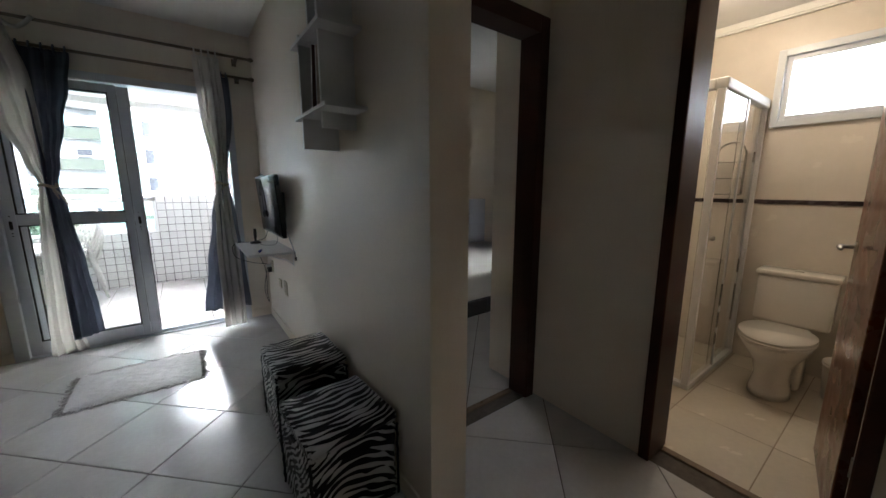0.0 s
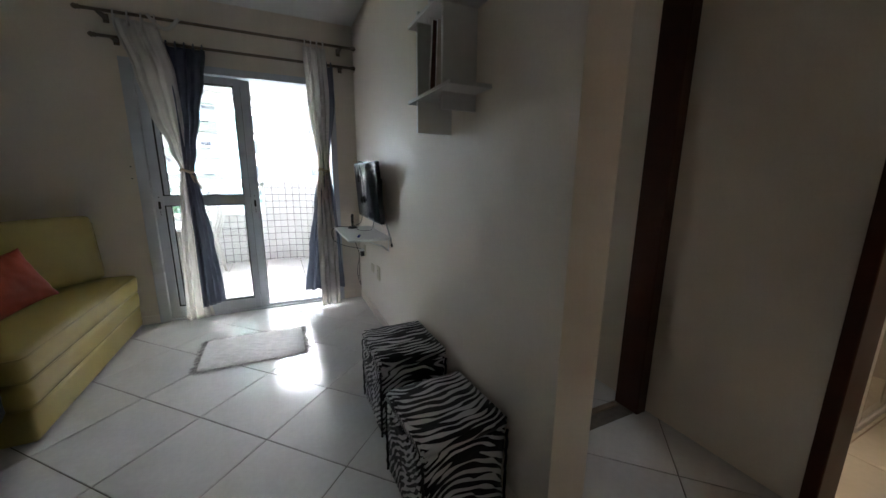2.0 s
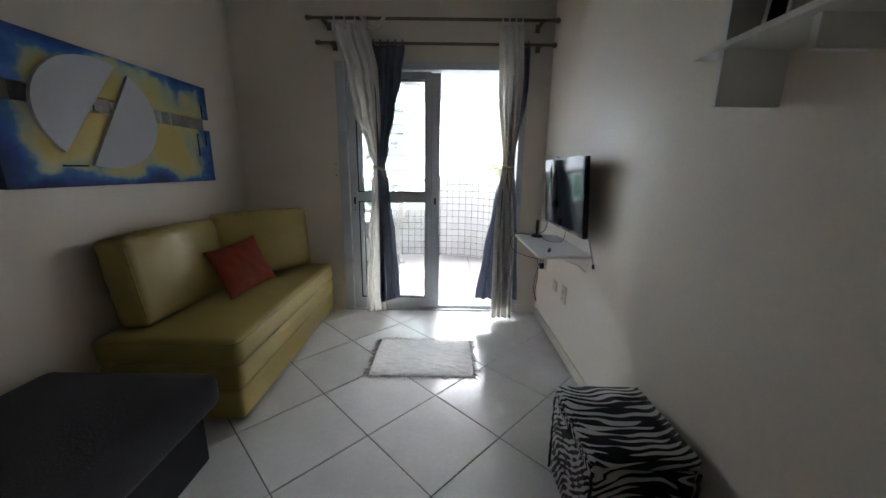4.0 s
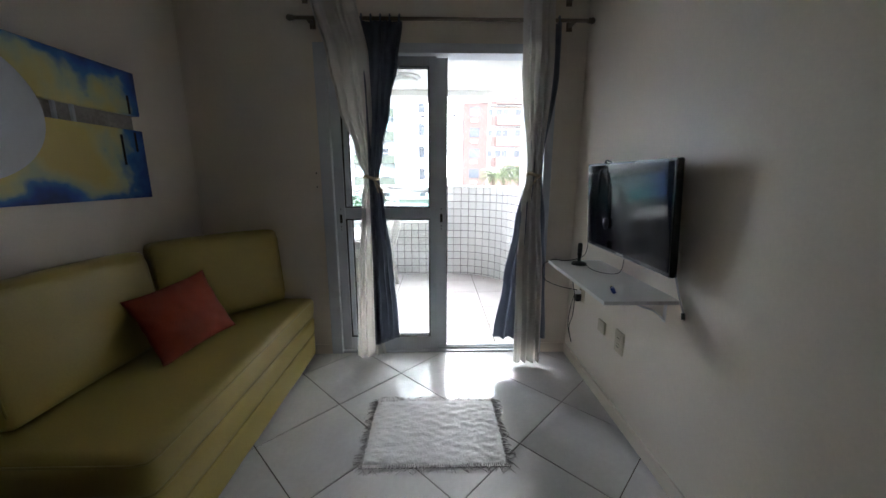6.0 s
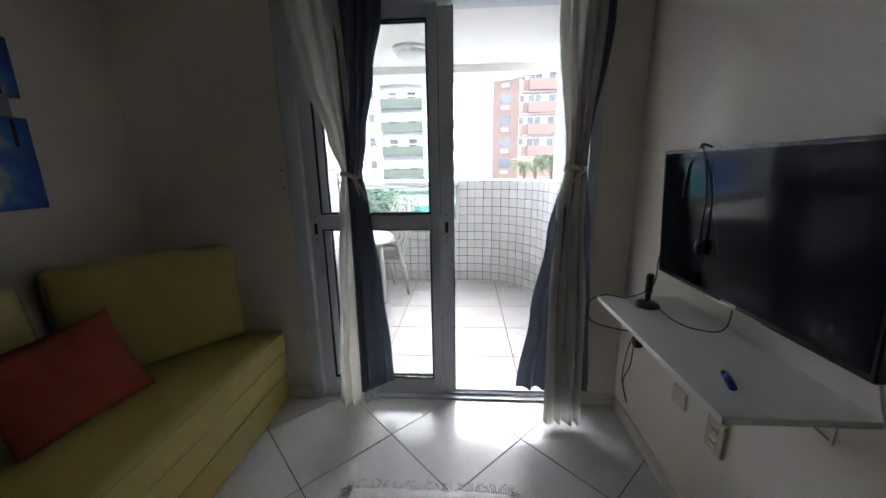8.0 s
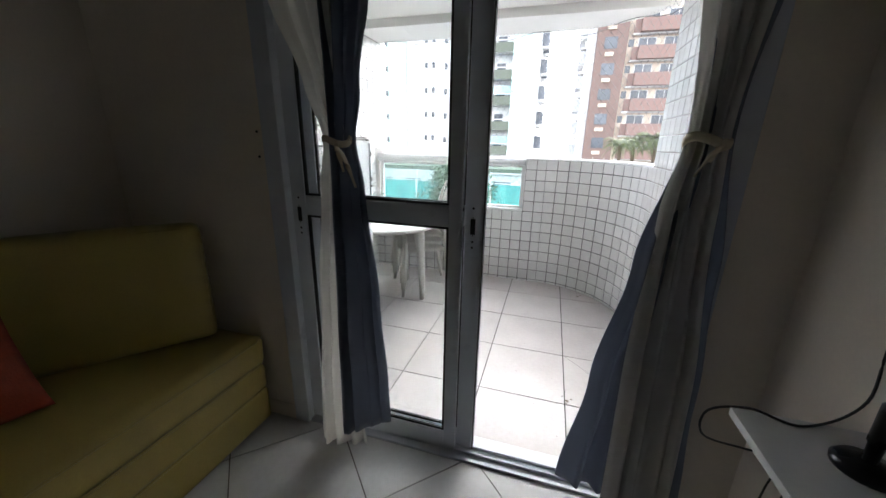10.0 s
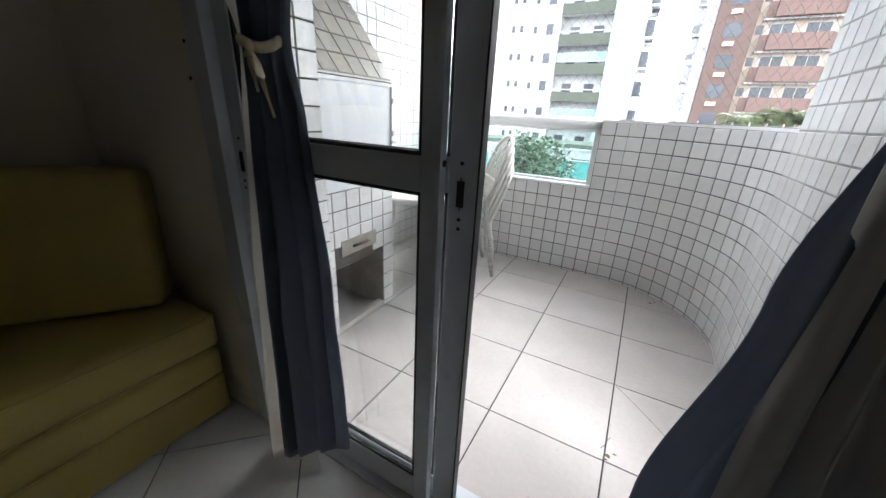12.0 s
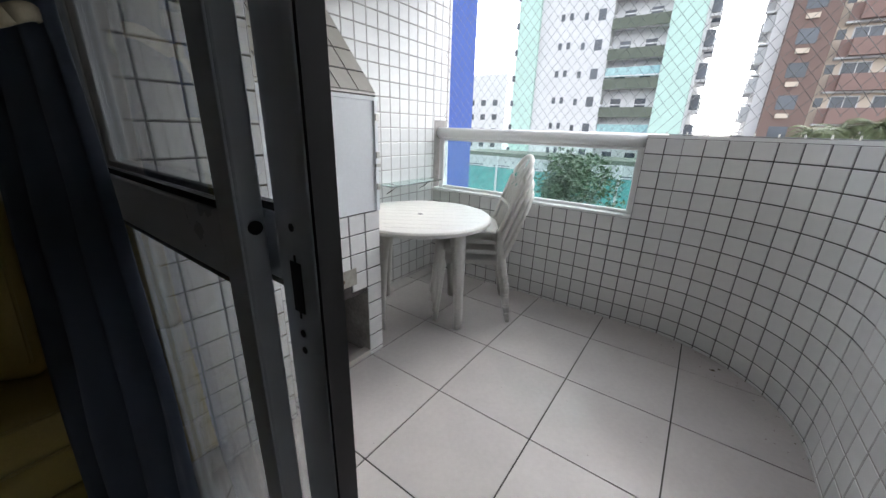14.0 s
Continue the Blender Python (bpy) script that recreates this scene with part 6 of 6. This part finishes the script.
def tiled_floor(holder, rects, origin, step, turn, gap, z, m, name="floor_tile"):
    c, s = math.cos(turn), math.sin(turn)
    half = step / 2 - gap / 2
    shared = None
    n = 0
    rnd = random.Random(11)
    for x0, x1, y0, y1 in rects:
        for i in range(-40, 41):
            for j in range(-40, 41):
                u, v = (i + 0.5) * step[0] if isinstance(step, tuple) else (i + 0.5) * step, (j + 0.5) * step
                cx, cy = origin[0] + u * c - v * s, origin[1] + u * s + v * c
                if not (x0 - step < cx < x1 + step and y0 - step < cy < y1 + step):
                    continue
                poly = [(cx + a * c - b * s, cy + a * s + b * c) for a, b in ((-half, -half), (half, -half), (half, half), (-half, half))]
                whole = area(poly)
                for ax, lim, up in ((0, x0, True), (0, x1, False), (1, y0, True), (1, y1, False)):
                    poly = clip(poly, ax, lim, up)
                    if len(poly) < 3:
                        break
                if len(poly) < 3 or area(poly) < 0.0008:
                    continue
                if area(poly) > whole * 0.999:
                    if shared is None:
                        bm = bmesh.new()
                        cuboid(bm, -half, half, -half, half, -0.007, 0.0)
                        bmesh.ops.bevel(bm, geom=[e for e in bm.edges if e.verts[0].co.z + e.verts[1].co.z > -0.001], offset=0.0012, segments=1, affect="EDGES")
                        shared = bpy.data.meshes.new(name)
                        bm.to_mesh(shared)
                        bm.free()
                        shared.materials.append(m)
                    ob = new(name, shared)
                    ob.location, ob.rotation_euler[2] = (cx, cy, z + rnd.uniform(-0.0004, 0.0)), turn
                    ob.parent = holder
                else:
                    px, py = sum(p[0] for p in poly) / len(poly), sum(p[1] for p in poly) / len(poly)
                    ob = part(name, prism_bm([(p[0] - px, p[1] - py) for p in poly], -0.007, 0.0), m, holder, place=(px, py, z))
                n += 1


FLOOR = bpy.data.objects["floor"]
BFLOOR = bpy.data.objects["balcony_floor"]
_u, _v = 1.797, -2.066
_org = ((_u + _v) / math.sqrt(2), (_u - _v) / math.sqrt(2))
tiled_floor(FLOOR, [(XL, XR, 0.0, YW), (XR, XH, YM, YB)], _org, 0.4722, radians(-45), 0.005, 0.0, FLOOR_TILE)
tiled_floor(FLOOR, [(XH + 0.16, 3.85, 0.30, 2.0)], (3.15, 0.71), 0.45, 0, 0.005, 0.0, BATH_FLOOR)
tiled_floor(FLOOR, [(XP2, 4.3, 2.17, YW), (XP2, XH, YB + 0.13, 2.17)], _org, 0.4722, radians(-45), 0.005, 0.0, FLOOR_TILE)
_rects = [(BX0, BX1, 4.87, CY), (BX0, CX, CY, BYP), (-0.80, BX1, BY0, 4.87)]


def tiled_balcony():
    sx, sy, gap = 0.4735, 0.481, 0.006
    edge = [(BX0, BY0), (BX1, BY0), (BX1, CY)] + [(CX + CR * math.sin(math.pi / 2 * i / 12), CY + CR * math.cos(math.pi / 2 * i / 12)) for i in range(11, -1, -1)] + [(BX0, BYP)]
    for i in range(-5, 4):
        for j in range(-3, 5):
            x0, y0 = 0.0725 + sx * i + gap / 2, 5.381 + sy * j + gap / 2
            poly = [(x0, y0), (x0 + sx - gap, y0), (x0 + sx - gap, y0 + sy - gap), (x0, y0 + sy - gap)]
            for k in range(len(edge)):
                p, q = edge[k], edge[(k + 1) % len(edge)]
                nx, ny = -(q[1] - p[1]), q[0] - p[0]
                out = []
                for a_i, a in enumerate(poly):
                    b = poly[(a_i + 1) % len(poly)]
                    da, db = (a[0] - p[0]) * nx + (a[1] - p[1]) * ny, (b[0] - p[0]) * nx + (b[1] - p[1]) * ny
                    if da >= 0:
                        out.append(a)
                    if (da >= 0) != (db >= 0):
                        t = da / (da - db)
                        out.append((a[0] + (b[0] - a[0]) * t, a[1] + (b[1] - a[1]) * t))
                poly = out
                if len(poly) < 3:
                    break
            if len(poly) < 3 or area(poly) < 0.0008:
                continue
            px, py = sum(p[0] for p in poly) / len(poly), sum(p[1] for p in poly) / len(poly)
            bm = prism_bm([(p[0] - px, p[1] - py) for p in poly], -0.007, 0.0)
            part("floor_tile", bm, BALC_TILE, BFLOOR, place=(px, py, BZ))


tiled_balcony()

TP, TG = 0.1, 0.006


def tile_mesh(w, h, m):
    """A small glazed tile with softened rim, in its own x and z, its face towards +y."""
    bm = bmesh.new()
    a, b, t, r = w / 2, h / 2, 0.005, 0.0025
    lo = [bm.verts.new((x, 0, z)) for x, z in ((-a, -b), (a, -b), (a, b), (-a, b))]
    mi = [bm.verts.new((x, t * 0.6, z)) for x, z in ((-a, -b), (a, -b), (a, b), (-a, b))]
    hi = [bm.verts.new((x, t, z)) for x, z in ((-a + r, -b + r), (a - r, -b + r), (a - r, b - r), (-a + r, b - r))]
    for p, q in ((lo, mi), (mi, hi)):
        for i in range(4):
            bm.faces.new((p[i], q[i], q[(i + 1) % 4], p[(i + 1) % 4]))
    bm.faces.new((hi[0], hi[3], hi[2], hi[1]))
    me = bpy.data.meshes.new("wall_tile")
    bm.to_mesh(me)
    bm.free()
    me.materials.append(m)
    return me


_meshes = {}


def tile_wall(holder, spots, limit=300, near=(0.3, 5.2, 0.9)):
    """spots: (place, turn of the face in degrees about z, tilt, width, height). The nearest are parts, the rest one mesh."""
    near = Vector(near)
    spots = sorted(spots, key=lambda s: (Vector(s[0]) - near).length)
    inv = holder.matrix_basis.inverted()
    rest = bmesh.new()
    rnd = random.Random(len(spots))
    for i, (place, m, w, h) in enumerate(spots):
        key = (round(w, 3), round(h, 3))
        if key not in _meshes:
            _meshes[key] = tile_mesh(w, h, WALL_TILE)
        mm = Matrix.Translation(place) @ m @ pose(0, rnd.uniform(-0.0004, 0.0004), 0, rnd.uniform(-0.25, 0.25), 0, rnd.uniform(-0.25, 0.25))
        if i < limit:
            ob = new("wall_tile", _meshes[key])
            ob.parent = holder
            ob.matrix_basis = inv @ mm
        else:
            k = len(rest.verts)
            rest.from_mesh(_meshes[key])
            rest.verts.ensure_lookup_table()
            for v in rest.verts[k:]:
                v.co = inv @ mm @ v.co
    if len(rest.verts):
        ob = part("more_wall_tiles", rest, WALL_TILE, holder)
        tagged(ob, kind="stuff")
    else:
        rest.free()


def spans(a, b, start, step=TP, gap=TG):
    """Tile middles and widths from a to b, with joints at start + k * step."""
    out = []
    k = math.floor((a - start) / step)
    while start + k * step < b:
        lo, hi = max(a, start + k * step + gap / 2), min(b, start + (k + 1) * step - gap / 2)
        if hi - lo > 0.012:
            out.append(((lo + hi) / 2, round(hi - lo, 3)))
        k += 1
    return out


def flat(face, fixed, a0, a1, z0, z1, start, zstart, holes=()):
    """Spots on an upright wall. face: the way it looks."""
    turn = {"+y": 0, "-x": 90, "-y": 180, "+x": 270}[face]
    out = []
    for a, w in spans(a0, a1, start):
        for z, h in spans(z0, z1, zstart):
            if any(p < a < q and r < z < s for p, q, r, s in holes):
                continue
            place = (a, fixed, z) if face[1] == "y" else (fixed, a, z)
            out.append((place, pose(0, 0, 0, 0, 0, turn), w, h))
    return out


Z0 = BZ
PAR = bpy.data.objects["parapet"]
tile_wall(PAR, flat("-y", BYP, BX0, RX1, Z0, RZ - 0.002, RX1, PT) + flat("-y", BYP, RX1, CX, Z0, PT - 0.012, RX1, PT), 300)
_spots = []
_nc = 11
for _i in range(_nc):
    _a = math.pi / 2 * (_i + 0.5) / _nc
    _w = round(math.pi / 2 * CR / _nc - TG, 3)
    for _z, _h in spans(Z0, PT - 0.012, PT):
        _spots.append(((CX + CR * math.sin(_a), CY + CR * math.cos(_a), _z), pose(0, 0, 0, 0, 0, 180 - math.degrees(_a)), _w, _h))
tile_wall(bpy.data.objects["parapet_curve"], _spots)
tile_wall(bpy.data.objects["balcony_wall_east"], flat("-x", BX1, BY0, CY, Z0, BH, CY, PT) + flat("+y", CY, BX1 + 0.002, 1.20, PT, BH, BX1, PT), 300, (1.0, 5.4, 1.2))
tile_wall(bpy.data.objects["balcony_wall_west"], flat("+x", BX0, 5.475, BYP, Z0, BH - 0.08, 5.47, PT) + flat("+x", BX0, BYP + 0.165, 6.90, 0.0, BH - 0.08, 5.47, PT) + flat("+x", BX0, BYP, BYP + 0.165, 1.27, BH - 0.08, 5.47, PT), 300, (-1.4, 5.8, 1.2))
tile_wall(bpy.data.objects["balcony_pier"], flat("+x", -0.80, BY0 + 0.002, 4.87, Z0, BH, 4.87, PT) + flat("+y", 4.87, -0.879, -0.80, Z0, BH, -0.80, PT), 200, (-0.8, 4.7, 1.2))
# barbecue cladding
_x1 = -0.88
_s = flat("+x", _x1, 4.873, 5.47, 0.0, 0.822, 5.47, 0.822, [(4.945, 5.385, 0.0, 0.40), (5.0, 5.31, 0.455, 0.565)])
_s += flat("+y", 5.47, BX0 + 0.002, _x1, 0.0, 1.37, _x1, 0.822)
_s += flat("+x", _x1, 4.873, 5.47, 1.358, 1.37, 5.47, 1.358)


def hood_tiles(foot, head, sideways, room, outward):
    """Tiles in slanting columns on one face of the hood, cut where they meet the wall."""
    foot, head, sideways, outward = Vector(foot), Vector(head), Vector(sideways), Vector(outward)
    rows = max(1, round((head - foot).length / TP))
    normal = (head - foot).cross(sideways).normalized()
    if normal.dot(outward) < 0:
        normal = -normal
    for j in range(rows):
        p0, p1 = foot.lerp(head, (j + 0.03) / rows), foot.lerp(head, (j + 0.97) / rows)
        for i in range(8):
            q = []
            for p, d in ((p0, i * TP + TG / 2), (p0, (i + 1) * TP - TG / 2), (p1, (i + 1) * TP - TG / 2), (p1, i * TP + TG / 2)):
                q.append(p + sideways * min(d, room(p) - 0.001))
            if (q[0] - q[1]).length + (q[2] - q[3]).length < 0.02:
                continue
            c = sum(q, Vector()) / 4
            bm = bmesh.new()
            lo = [bm.verts.new(v - c - normal * 0.001) for v in q]
            hi = [bm.verts.new(v - c + (c - v) * 0.015 + normal * 0.004) for v in q]
            bm.faces.new(lo)
            bm.faces.new(list(reversed(hi)))
            for k in range(4):
                bm.faces.new((lo[k], hi[k], hi[(k + 1) % 4], lo[(k + 1) % 4]))
            bmesh.ops.recalc_face_normals(bm, faces=bm.faces)
            part("tile", bm, HOOD_TILE, BBQ, place=c)


_L, _Hh = HOOD_LO, HOOD_HI
tile_wall(BBQ, [(Vector(p) + Vector((0, 0, BZ)), m, w, h) for p, m, w, h in _s], 400, (0, 5.2, 0.9))
hood_tiles(_L[2], _Hh[2], (0, -1, 0), lambda p: p.y - _L[0][1], (1, 0, 0))
hood_tiles(_L[2], _Hh[2], (-1, 0, 0), lambda p: p.x - _L[0][0], (0, 1, 0))
